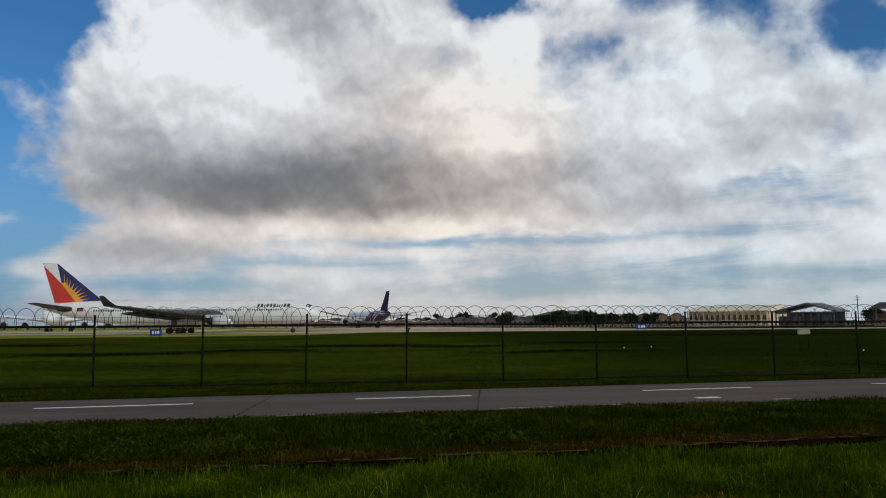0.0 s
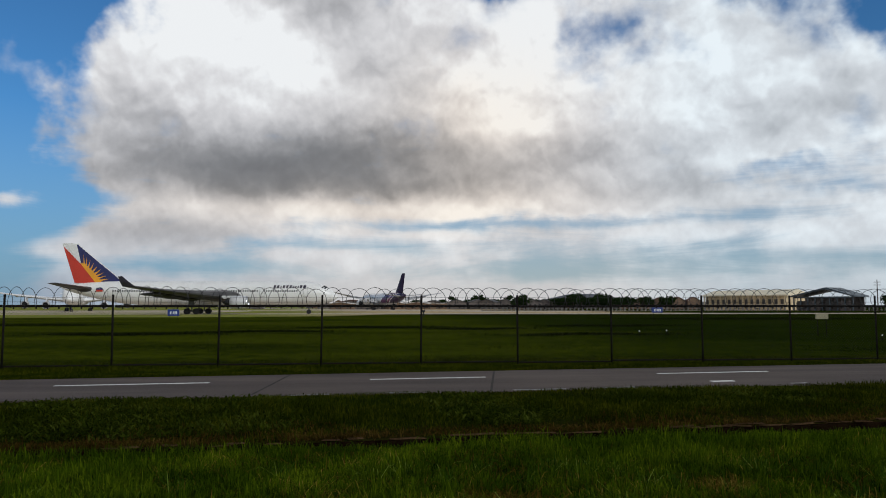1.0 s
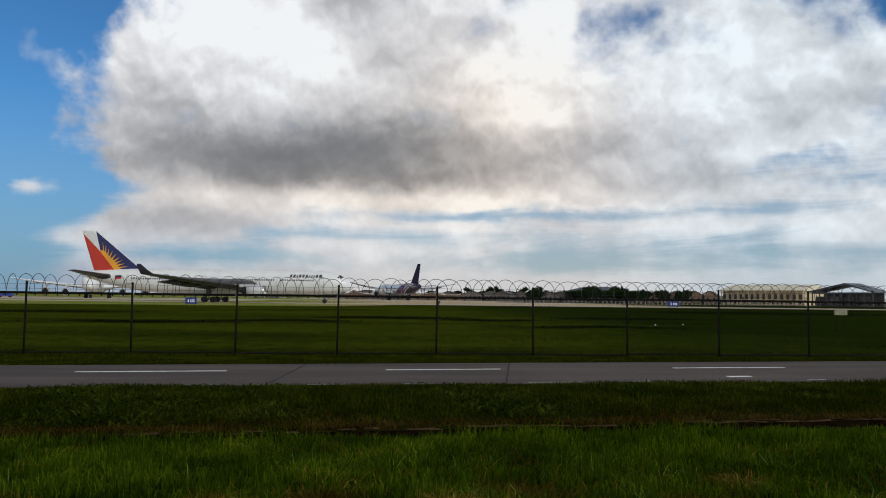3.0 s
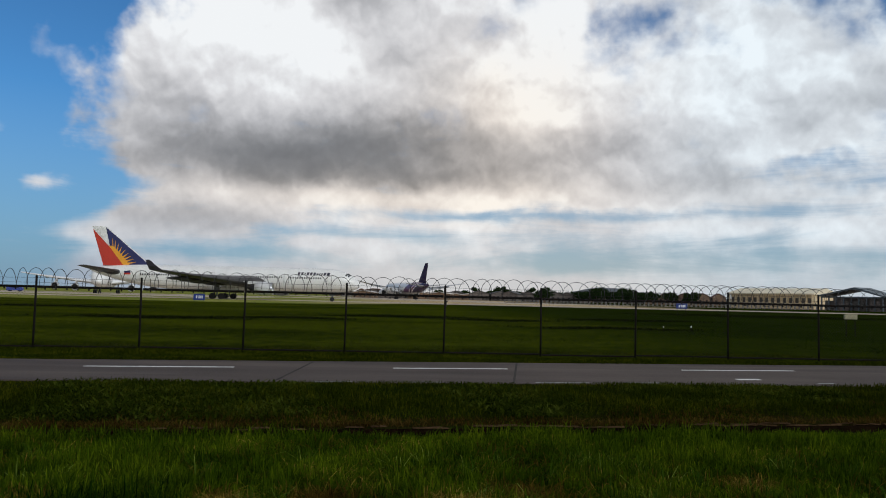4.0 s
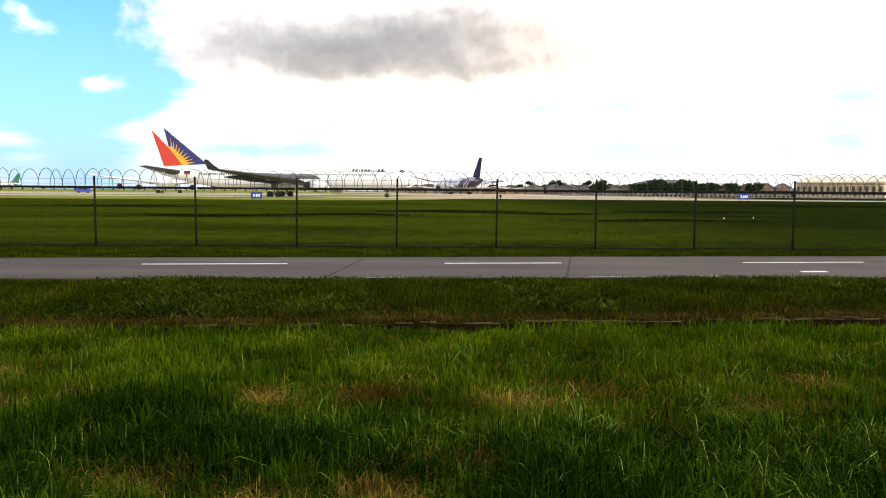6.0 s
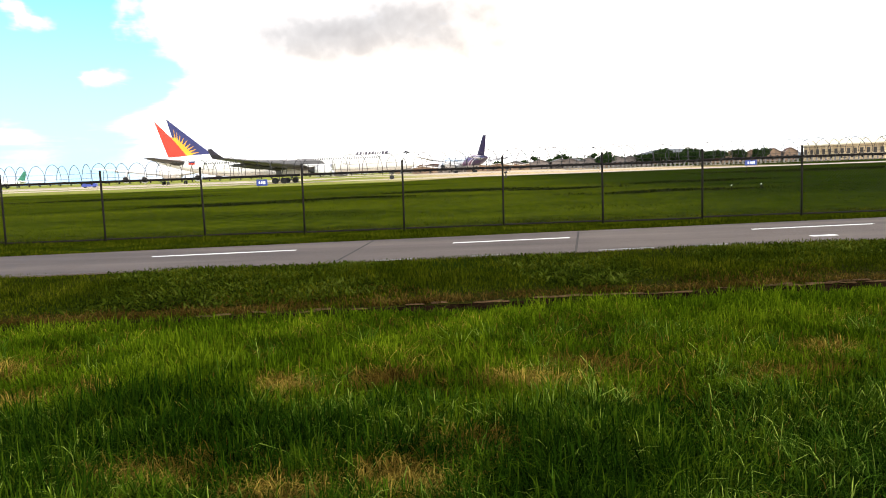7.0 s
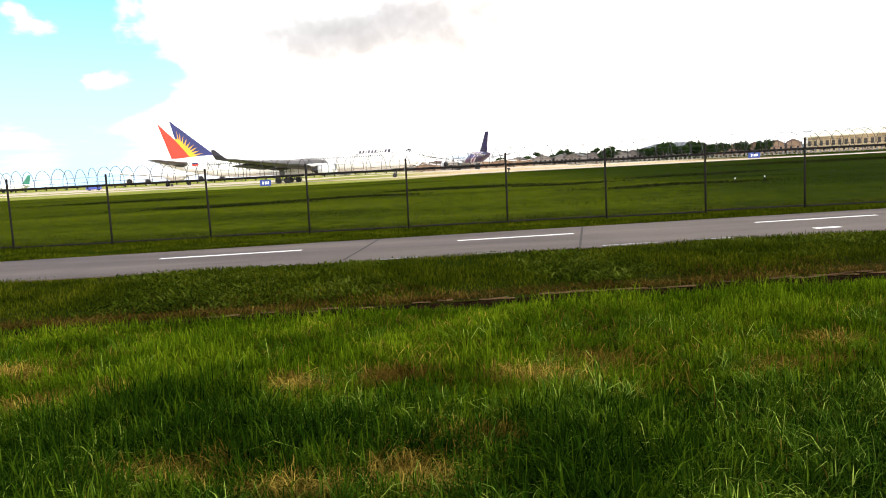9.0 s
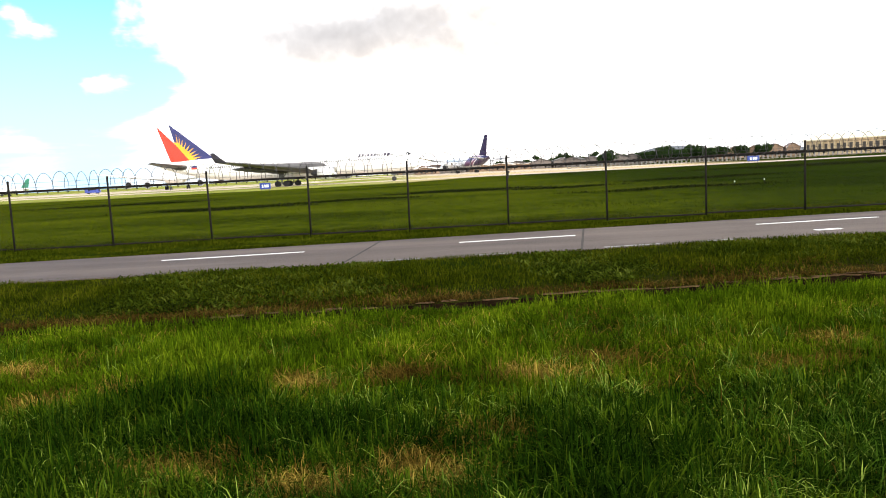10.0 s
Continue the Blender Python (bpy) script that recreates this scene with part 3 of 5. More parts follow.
# ---- perimeter fence ----
def build_fence():
    fence = thing("perimeter_fence", "dark steel chain-link fence topped with coiled razor wire", "fence")
    first, last = -6, 12
    z0, rail_z, top = FENCE_Z, FENCE_Z + 1.78, FENCE_Z + 2.10
    bm = bmesh.new()
    tube(bm, [(0, 0, -0.15), (0, 0, 2.08)], 0.031, 10)
    tube(bm, [(0, 0, 2.08), (0, 0, 2.10), (0, 0, 2.125)], 0.041, 10, 0.02)
    post = finish(bm, "post", "steel", True)
    bm = bmesh.new()
    tube(bm, [(0.04, 0, 0), (BAY - 0.04, 0, 0)], 0.036, 8)
    for i in range(9):
        box(bm, 0.25 + i * 0.31, 0, -0.05, 0.03, 0.03, 0.07)
    rail = finish(bm, "rail", "steel", False)
    bm = bmesh.new()
    tube(bm, [(0.04, 0, 0), (BAY - 0.04, 0, 0)], 0.028, 6)
    low_rail = finish(bm, "bottom_rail", "steel", False)
    # diagonal wires of the netting, clipped to the bay
    bm = bmesh.new()
    w, hgt, step = BAY - 0.1, 1.70, 0.095
    k = -hgt
    while k < w:
        for flip in (False, True):
            x0, x1 = max(k, 0.0), min(k + hgt, w)
            if x1 - x0 > 0.05:
                a, b = (x0, x0 - k), (x1, x1 - k)
                if flip:
                    a, b = (w - a[0], a[1]), (w - b[0], b[1])
                tube(bm, [(a[0] + 0.05, 0.004 if flip else -0.004, a[1] + 0.05), (b[0] + 0.05, 0.004 if flip else -0.004, b[1] + 0.05)], 0.0014, 3)
        k += step
    net = finish(bm, "netting", "wire", False)
    coils = []
    rnd = random.Random(11)
    for v in range(4):
        bm = bmesh.new()
        pts, x = [], 0.0
        turns = (8, 9, 10, 8)[v]
        widths = [rnd.uniform(0.6, 1.5) for _ in range(turns)]
        f = BAY / sum(widths)
        for wd in widths:
            wd *= f
            ax, rz, ry, dz = 0.20 + rnd.uniform(-0.03, 0.06), 0.31 + rnd.uniform(-0.04, 0.03), 0.22, rnd.uniform(-0.02, 0.02)
            for j in range(16):
                t = j / 16
                pts.append((x + wd * t + ax * math.cos(2 * math.pi * t - math.pi) + ax, ry * math.cos(2 * math.pi * t), 0.25 + dz * math.sin(math.pi * t) + rz * math.sin(2 * math.pi * t - 0.5 * math.pi + 0.5 * math.pi)))
            x += wd
        pts.append((x, 0.22, 0.25))
        tube(bm, pts, 0.0085, 4)
        coils.append(finish(bm, "razor_coil", "razor", True))
    bm = bmesh.new()
    for z in (0.13, 0.27):
        tube(bm, [(0, 0.0, z), (BAY / 2, 0.0, z - 0.015), (BAY, 0.0, z)], 0.004, 4)
    strand = finish(bm, "barbed_strand", "wire", False)
    for i in range(first, last + 1):
        x = FENCE_X0 + BAY * i
        lean = rnd.uniform(-0.6, 0.6)
        share("post", post, fence, pose(x, FENCE_Y, z0, 0, lean, 0))
        if i < last:
            share("rail", rail, fence, pose(x, FENCE_Y, rail_z + rnd.uniform(-0.01, 0.01)))
            share("bottom_rail", low_rail, fence, pose(x, FENCE_Y, z0 + 0.07 + rnd.uniform(-0.02, 0.02)))
            share("netting", net, fence, pose(x, FENCE_Y - 0.05, z0 + 0.02))
            share("barbed_strand", strand, fence, pose(x, FENCE_Y, rail_z))
            share("razor_coil", coils[rnd.randrange(4)], fence, pose(x, FENCE_Y, rail_z), "loose coil of grey razor wire")


# ---- aircraft ----
def hull_rings(L, R, zc, n=28, hump=0.0):
    rows = [(0.0, 0.03, -0.33), (0.35, 0.20, -0.31), (0.9, 0.36, -0.27), (1.8, 0.55, -0.20), (3.2, 0.76, -0.10), (5.0, 0.91, -0.035), (7.0, 0.985, -0.005), (8.5, 1.0, 0.0)]
    rows += [(L * f, 1.0, 0.0) for f in (0.25, 0.4, 0.55, 0.66)]
    rows += [(L * f, r, up) for f, r, up in ((0.72, 0.985, 0.015), (0.78, 0.92, 0.07), (0.84, 0.79, 0.16), (0.90, 0.60, 0.27), (0.95, 0.40, 0.38), (0.985, 0.22, 0.45), (1.0, 0.10, 0.47))]
    loops = []
    for s, r, up in rows:
        extra = hump * math.exp(-(((s - 0.14 * L) / (0.11 * L)) ** 2)) if s > 2 else 0.0
        loops.append([(R * r * math.cos(t), -s, zc + R * up + R * r * math.sin(t) + (extra if math.sin(t) > 0.2 else 0.0)) for t in (2 * math.pi * j / n for j in range(n))])
    return loops


def foil(x, s, z, chord, thick, m=None):
    """Closed section at span x: leading edge at s aft of the nose."""
    shape = [(0.0, 0.0), (0.03, 0.35), (0.12, 0.75), (0.32, 1.0), (0.6, 0.72), (0.85, 0.28), (1.0, 0.03), (0.85, -0.10), (0.6, -0.35), (0.32, -0.55), (0.12, -0.48), (0.03, -0.26)]
    return [(x, -(s + a * chord), z + b * thick * chord) for a, b in shape]


def airliner(plane, c):
    """All parts of one airliner under its Empty; y runs forward from the tail to the nose at 0, wheels at z = 0."""
    L, R, zc = c["L"], c["R"], c["zc"]
    bm = rings(bmesh.new(), hull_rings(L, R, zc, hump=c.get("hump", 0.0)))
    hull = part("fuselage", bm, c["hull"], plane, smooth=True)

    def skin(s, z, out=0.03):
        d = max(-0.98, min(0.98, (z - zc) / R))
        return (R + out) * math.sqrt(1 - d * d)

    def decal(bm, side, s0, s1, z0, z1, skew=0.0, out=0.035):
        """A painted patch that follows the curve of the hull."""
        n = 5
        row = []
        for i in range(n + 1):
            z = z0 + (z1 - z0) * i / n
            row.append([bm.verts.new((side * skin(s, z, out), -s + skew * i / n, z)) for s in (s0, s1)])
        for a, b in zip(row, row[1:]):
            bm.faces.new((a[0], a[1], b[1], b[0]))

    for side in (1, -1):
        bm = bmesh.new()
        s, wz = c["win0"], zc + 0.16 * R
        while s < c["win1"]:
            if not any(a < s < a + 1.3 for a in c["doors"]):
                x = skin(s, wz)
                poly(bm, [(side * skin(s, wz - 0.2), -s, wz - 0.2), (side * skin(s, wz - 0.2), -s - 0.27, wz - 0.2), (side * skin(s, wz + 0.2), -s - 0.27, wz + 0.2), (side * skin(s, wz + 0.2), -s, wz + 0.2)])
            s += 0.53
        tagged(part("cabin_windows", bm, "glass", plane, "row of small dark cabin windows"), kind="stuff")
        for a in c["doors"]:
            bm = bmesh.new()
            z0, z1 = zc - 0.28 * R, zc + 0.42 * R
            for (p, q, u, v) in ((a, a + 0.06, z0, z1), (a + 1.06, a + 1.12, z0, z1), (a + 0.06, a + 1.06, z1 - 0.06, z1), (a + 0.06, a + 1.06, z0, z0 + 0.06)):
                decal(bm, side, p, q, u, v)
            part("cabin_door", bm, "strut", plane, "thin grey outline of a cabin door")
    bm = bmesh.new()
    for side in (1, -1):
        for k in range(3):
            a0, a1 = 0.12 + 0.36 * k, 0.42 + 0.36 * k
            pts = []
            for a, s, rr, up in ((a0, 2.15, 0.62, -0.17), (a1, 2.15, 0.62, -0.17), (a1, 3.0, 0.735, -0.115), (a0, 3.0, 0.735, -0.115)):
                tt = math.pi / 2 - side * (0.05 + a * 0.75)
                back = 0.55 * a
                pts.append((R * (rr + 0.13 * back) * math.cos(tt), -s - back, zc + R * (up + 0.03 * back) + R * (rr + 0.13 * back) * math.sin(tt) + 0.05))
            poly(bm, pts)
    part("cockpit_windows", bm, "glass", plane, "dark cockpit windscreen")
    # belly fairing
    bm = bmesh.new()
    wr = c["wing_s"]
    loops = []
    for f, k in ((0.0, 0.05), (0.08, 0.6), (0.25, 1.0), (0.7, 1.0), (0.9, 0.6), (1.0, 0.05)):
        loops.append([(R * 1.02 * k * math.cos(t), -(wr - 2 + f * 20), zc - 0.55 * R + R * 0.62 * k * math.sin(t)) for t in (2 * math.pi * j / 16 for j in range(16))])
    part("belly_fairing", rings(bm, loops), c.get("belly", "hull"), plane, smooth=True)
    half, tip_s = c["half"], c["tip_s"]
    for side in (1, -1):
        bm = bmesh.new()
        zr = zc - 0.45 * R
        flex = c["flex"]
        secs = [foil(side * R * 0.5, wr, zr, c["root"], c.get("deep", 0.11)), foil(side * half * 0.33, wr + (tip_s - wr) * 0.36, zr + flex * 0.24, c["root"] * 0.66, c.get("deep", 0.11) * 0.92),
                foil(side * half * 0.7, wr + (tip_s - wr) * 0.72, zr + flex * 0.62, c["root"] * 0.40, 0.10), foil(side * half, tip_s, zr + flex, c["root"] * 0.2, 0.09)]
        wing = part("wing", rings(bm, secs), c["wing"], plane, "swept wing")
        if c.get("winglet"):
            bm = rings(bmesh.new(), [foil(side * half, tip_s, zr + flex, c["root"] * 0.2, 0.09), foil(side * (half + 0.5), tip_s + 1.0, zr + flex + 0.8, c["root"] * 0.14, 0.08), foil(side * (half + 0.75), tip_s + 2.2, zr + flex + 1.9, c["root"] * 0.07, 0.08)])
            part("winglet", bm, c["winglet"], wing, "upswept coloured winglet")
        for f in (0.24, 0.42, 0.56, 0.70):
            bm = bmesh.new()
            te = wr + (tip_s - wr) * (f + 0.03) + c["root"] * (1.0 - 0.95 * f) * (0.86 if f > 0.3 else 0.75)
            zz = zr + flex * f * 0.93 - c.get("hang", 0.35)
            lathe(bm, [(2.4, 0.05), (1.5, 0.30), (0.0, 0.44), (-1.8, 0.32), (-3.0, 0.05)], (side * half * f, -te, zz), 8)
            part("flap_fairing", bm, c["under"], wing, "pointed flap track fairing")
        if c.get("flaps"):
            for f0, f1 in ((0.12, 0.32), (0.36, 0.70)):
                bm = bmesh.new()
                loops = []
                for f in (f0, f1):
                    te = wr + (tip_s - wr) * (f + 0.02) + c["root"] * (1.0 - 0.95 * f) * (0.9 if f > 0.3 else 0.82)
                    zz = zr + flex * f * 0.9 - 0.1
                    ch = 2.6 * (1.1 - f)
                    loops.append([(side * half * f, -te, zz), (side * half * f, -te - ch * 0.5, zz - 0.25), (side * half * f, -te - ch, zz - ch * 0.62), (side * half * f, -te - ch * 0.45, zz - ch * 0.45)])
                part("flap", rings(bm, loops), "light_wing", wing, "lowered trailing-edge flap")
        # tail plane
        zs = zc + 0.30 * R
        secs = [foil(side * R * 0.2, L * 0.875, zs, L * 0.095, 0.09), foil(side * c["stab"], L * 0.945, zs + c["stab"] * 0.11, L * 0.038, 0.08)]
        part("tailplane", rings(bmesh.new(), secs), c["wing"], plane, "swept horizontal tailplane")
        # added ellipsoid that stands for the shadowy spot at the tailplane root
        bm = lathe(bmesh.new(), [(L * 0.035, 0.1), (L * 0.018, R * 0.20), (0.0, R * 0.24), (-L * 0.02, R * 0.20), (-L * 0.04, 0.1)], (side * R * 0.5, -L * 0.905, zs), 12)
        part("tail_root_shade", bm, c["under"], plane, "dark ellipsoid added for the shaded tailplane root", True)
        # engines
        for ex, es, ez, er in c["engines"]:
            bm = bmesh.new()
            lathe(bm, [(0.25, er * 0.80), (0.0, er * 0.98), (-0.8, er * 1.06), (-2.0, er * 1.05), (-3.6, er * 0.86), (-3.6, er * 0.78), (-1.0, er * 0.80), (0.1, er * 0.78)], (side * ex, -es, ez), 20, False)
            eng = part("engine", bm, c.get("nacelle", "nacelle"), plane, "rounded jet engine nacelle", True)
            part("intake_lip", lathe(bmesh.new(), [(0.02, er * 0.76), (0.30, er * 0.84), (0.30, er * 0.90), (-0.12, er * 1.01), (-0.15, er * 0.99)], (side * ex, -es, ez), 20, False), "lip", eng, "bare metal intake lip", True)
            part("fan", lathe(bmesh.new(), [(-0.7, er * 0.79), (-0.75, er * 0.3), (-0.2, 0.04)], (side * ex, -es, ez), 16), "fan", eng, "dark engine fan")
            part("exhaust_cone", lathe(bmesh.new(), [(-3.2, er * 0.60), (-4.4, er * 0.46), (-5.4, 0.08)], (side * ex, -es, ez), 14), "fan", eng, "dark exhaust cone", True)
            wl = zr + flex * (ex / half) * 0.85
            part("pylon", rings(bmesh.new(), [[(side * ex + d, -es - a, b) for d, a, b in ((-w, 0.6, ez + er), (w, 0.6, ez + er), (w, 5.0, ez + er * 0.6), (-w, 5.0, ez + er * 0.6))] if q == 0 else [(side * ex + d, -es - a, b) for d, a, b in ((-w, 2.2, wl), (w, 2.2, wl), (w, 6.4, wl), (-w, 6.4, wl))] for q, w in ((0, 0.18), (1, 0.18))]), "nacelle", eng)
    # fin
    f0, f1, t0, t1, zb, zt = c["fin"]
    secs = [[(dx, -s, zb) for dx, s in ((0.0, f0), (0.30, f0 + (f1 - f0) * 0.3), (0.20, f0 + (f1 - f0) * 0.7), (0.0, f1), (-0.20, f0 + (f1 - f0) * 0.7), (-0.30, f0 + (f1 - f0) * 0.3))],
            [(dx, -s, zt) for dx, s in ((0.0, t0), (0.14, t0 + (t1 - t0) * 0.3), (0.10, t0 + (t1 - t0) * 0.7), (0.0, t1), (-0.10, t0 + (t1 - t0) * 0.7), (-0.14, t0 + (t1 - t0) * 0.3))]]
    fin = part("tail_fin", rings(bmesh.new(), secs), c["fin_mat"], plane, c.get("fin_label", "painted tail fin"))
    # landing gear
    def wheels(parent, x, s, r, width):
        for sx in (-1, 1):
            bm = bmesh.new()
            n = 16
            prof = [(-width / 2, r * 0.55), (-width / 2, r * 0.9), (-width * 0.3, r), (width * 0.3, r), (width / 2, r * 0.9), (width / 2, r * 0.55)]
            rings(bm, [[(x + sx * width * 0.85 + w, -s + q * math.cos(t), r + q * math.sin(t)) for t in (2 * math.pi * j / n for j in range(n))] for w, q in prof])
            part("wheel", bm, "tyre", parent, "black rubber aircraft tyre", False)

    def leg(name, x, s, r, top, rows_):
        bm = bmesh.new()
        tube(bm, [(x, -s, r), (x, -s, top)], 0.17, 8)
        if len(rows_) > 1:
            tube(bm, [(x, -s - rows_[0], r), (x, -s - rows_[-1], r)], 0.12, 6)
        tube(bm, [(x, -s, r + 0.8), (x, -s + 1.2, top)], 0.08, 6)
        box(bm, x + 0.35, -s, r + (top - r) * 0.62, 0.05, 1.2, (top - r) * 0.5)
        ob = part(name, bm, "strut", plane, "steel landing gear leg with wheels")
        for d in rows_:
            wheels(ob, x, s + d, r, 0.45 if r > 0.55 else 0.32)

    leg("nose_gear", 0.0, c["ng"], 0.52, zc - 0.75 * R, (0.0,))
    for side in (1, -1):
        leg("main_gear", side * c["track"], c["mg"], 0.68, zc - 0.5 * R, c["bogie"])
    return decal, fin


def tail_sunburst(fin, c):
    """Red and navy fields and a yellow sun, laid on both faces of the fin."""
    f0, f1, t0, t1, zb, zt = c["fin"]

    def at(u, v, side, out):
        """u 0 at the leading edge, 1 at the trailing edge; v 0 at the root, 1 at the tip."""
        s = (f0 + (f1 - f0) * u) * (1 - v) + (t0 + (t1 - t0) * u) * v
        return (side * (0.31 * (1 - v) + 0.15 * v + out), -s, zb + (zt - zb) * v)

    def field(name, mat, pts, side, out, label):
        part(name, poly(bmesh.new(), [at(u, v, side, out) for u, v in pts]), mat, fin, label)

    for side in (1, -1):
        field("navy_field", "navy", [(0.08, 0.985), (0.02, 0.02), (0.59, 0.02), (0.62, 0.48)], side, 0.02, "navy blue painted field")
        field("sun_body", "yellow", [(0.44, 0.02), (0.44, 0.25), (0.50, 0.50), (0.63, 0.52), (0.60, 0.02)], side, 0.03, "yellow sun")
        for i in range(10):
            base, tip = 0.03 + 0.05 * i, 0.04 + 0.078 * i
            u = 0.45 if i < 5 else 0.45 + 0.012 * (i - 4)
            part("sun_ray", poly(bmesh.new(), [at(u + 0.02, max(0.02, base - 0.022), side, 0.036), at(0.20 + 0.012 * abs(i - 4), tip, side, 0.036), at(u + 0.02, base + 0.022, side, 0.036)]), "yellow", fin, "yellow sun ray")
        field("red_field", "red", [(0.97, 0.93), (0.635, 0.50), (0.575, 0.02), (0.985, 0.02)], side, 0.042, "red painted field")


def build_taxiing_airliner():
    c = dict(L=63.0, R=2.82, zc=4.85, hull="hull", win0=9.0, win1=51.0, doors=(6.6, 16.5, 33.5, 50.5), wing_s=20.5, root=12.3, half=29.4, tip_s=36.2, flex=2.0,
             wing="shaded_wing", under="shaded_wing", winglet="ink", stab=9.7, engines=[(9.4, 19.0, 2.6, 1.45)], fin=(48.6, 60.2, 59.9, 63.3, 7.0, 16.3), fin_mat="hull",
             fin_label="white tail fin with red and navy fields", ng=6.7, mg=32.1, track=5.3, bogie=(-1.0, 1.0), deep=0.155, hang=0.62)
    plane = thing("airliner", "white twin-jet airliner with red and navy sunburst tail, on the taxiway", "aircraft", pose(-4.19, 175.96, -0.02, 0, 0, -93.57))
    decal, fin = airliner(plane, c)
    tail_sunburst(fin, c)
    # dark titles above the windows, and a small flag aft
    rnd = random.Random(3)
    for side in (1, -1):
        s = 7.2
        for w in (0.62, 0.5, 0.26, 0.26, 0.26, 0.5, 0.5, 0.5, 0.26, 0.5, 0.48):
            bm = bmesh.new()
            decal(bm, side, s, s + w, 5.95, 6.65 if w > 0.4 else 6.50, 0.16)
            part("title_bar", bm, "ink", plane, "dark bar of the fuselage title")
            s += w + 0.27
        for mat, z0, z1 in (("navy", 5.55, 5.95), ("red", 5.15, 5.55)):
            bm = bmesh.new()
            poly(bm, [(side * 2.24, -53.0, z0), (side * 2.13, -54.5, z0), (side * 2.13, -54.5, z1), (side * 2.24, -53.0, z1)])
            part("flag_band", bm, mat, plane, "small painted flag")


def build_landing_airliner():
    c = dict(L=63.7, R=3.1, zc=5.9, hull="livery", win0=9.0, win1=36.0, doors=(6.6, 17.5), wing_s=20.5, root=13.0, half=30.4, tip_s=39.5, flex=4.6,
             wing="light_wing", under="wing", stab=10.8, engines=[(9.6, 19.5, 3.4, 1.75)], fin=(49.5, 60.0, 58.6, 62.8, 8.4, 18.5), fin_mat="purple",
             fin_label="tall dark purple tail fin", ng=5.9, mg=31.8, track=5.5, bogie=(-1.45, 0.0, 1.45), flaps=True, belly="light_wing")
    plane = thing("landing_airliner", "white and purple twin-jet airliner touching down on the runway", "aircraft", pose(4.7, 432.6, 0.05, 0, 0, 18.3))
    airliner(plane, c)


def build_far_airliners():
    c = dict(L=66.0, R=3.0, zc=5.2, hull="hull", win0=9.0, win1=52.0, doors=(6.6, 20.0, 36.0), wing_s=20.0, root=13.0, half=30.5, tip_s=37.0, flex=3.4, hump=1.6,
             wing="hull", under="wing", stab=10.0, engines=[(9.5, 19.0, 2.2, 1.3), (17.0, 25.0, 2.5, 1.3)], fin=(52.0, 63.0, 61.5, 65.5, 7.6, 17.0), fin_mat="hull",
             fin_label="white tail fin", ng=7.5, mg=32.0, track=4.0, bogie=(-1.0, 1.0))
    plane = thing("four_engine_airliner", "white four-engine airliner facing the road, parked on the apron", "aircraft", pose(-96.0, 264.0, 0.02, 0, 0, 194))
    airliner(plane, c)
    c = dict(L=39.0, R=2.0, zc=3.6, hull="hull", win0=7.0, win1=32.0, doors=(5.0, 30.0), wing_s=12.5, root=7.0, half=17.0, tip_s=20.5, flex=1.6,
             wing="light_wing", under="wing", stab=6.2, engines=[(5.8, 12.0, 1.9, 1.05)], fin=(30.5, 37.2, 36.5, 39.0, 5.2, 11.8), fin_mat="green_tail",
             fin_label="green tail fin", ng=5.0, mg=18.0, track=3.8, bogie=(0.0,))
    plane = thing("narrow_airliner", "small white airliner with a green tail, parked on the apron", "aircraft", pose(-333.0, 546.0, 0.02, 0, 0, 78))
    airliner(plane, c)


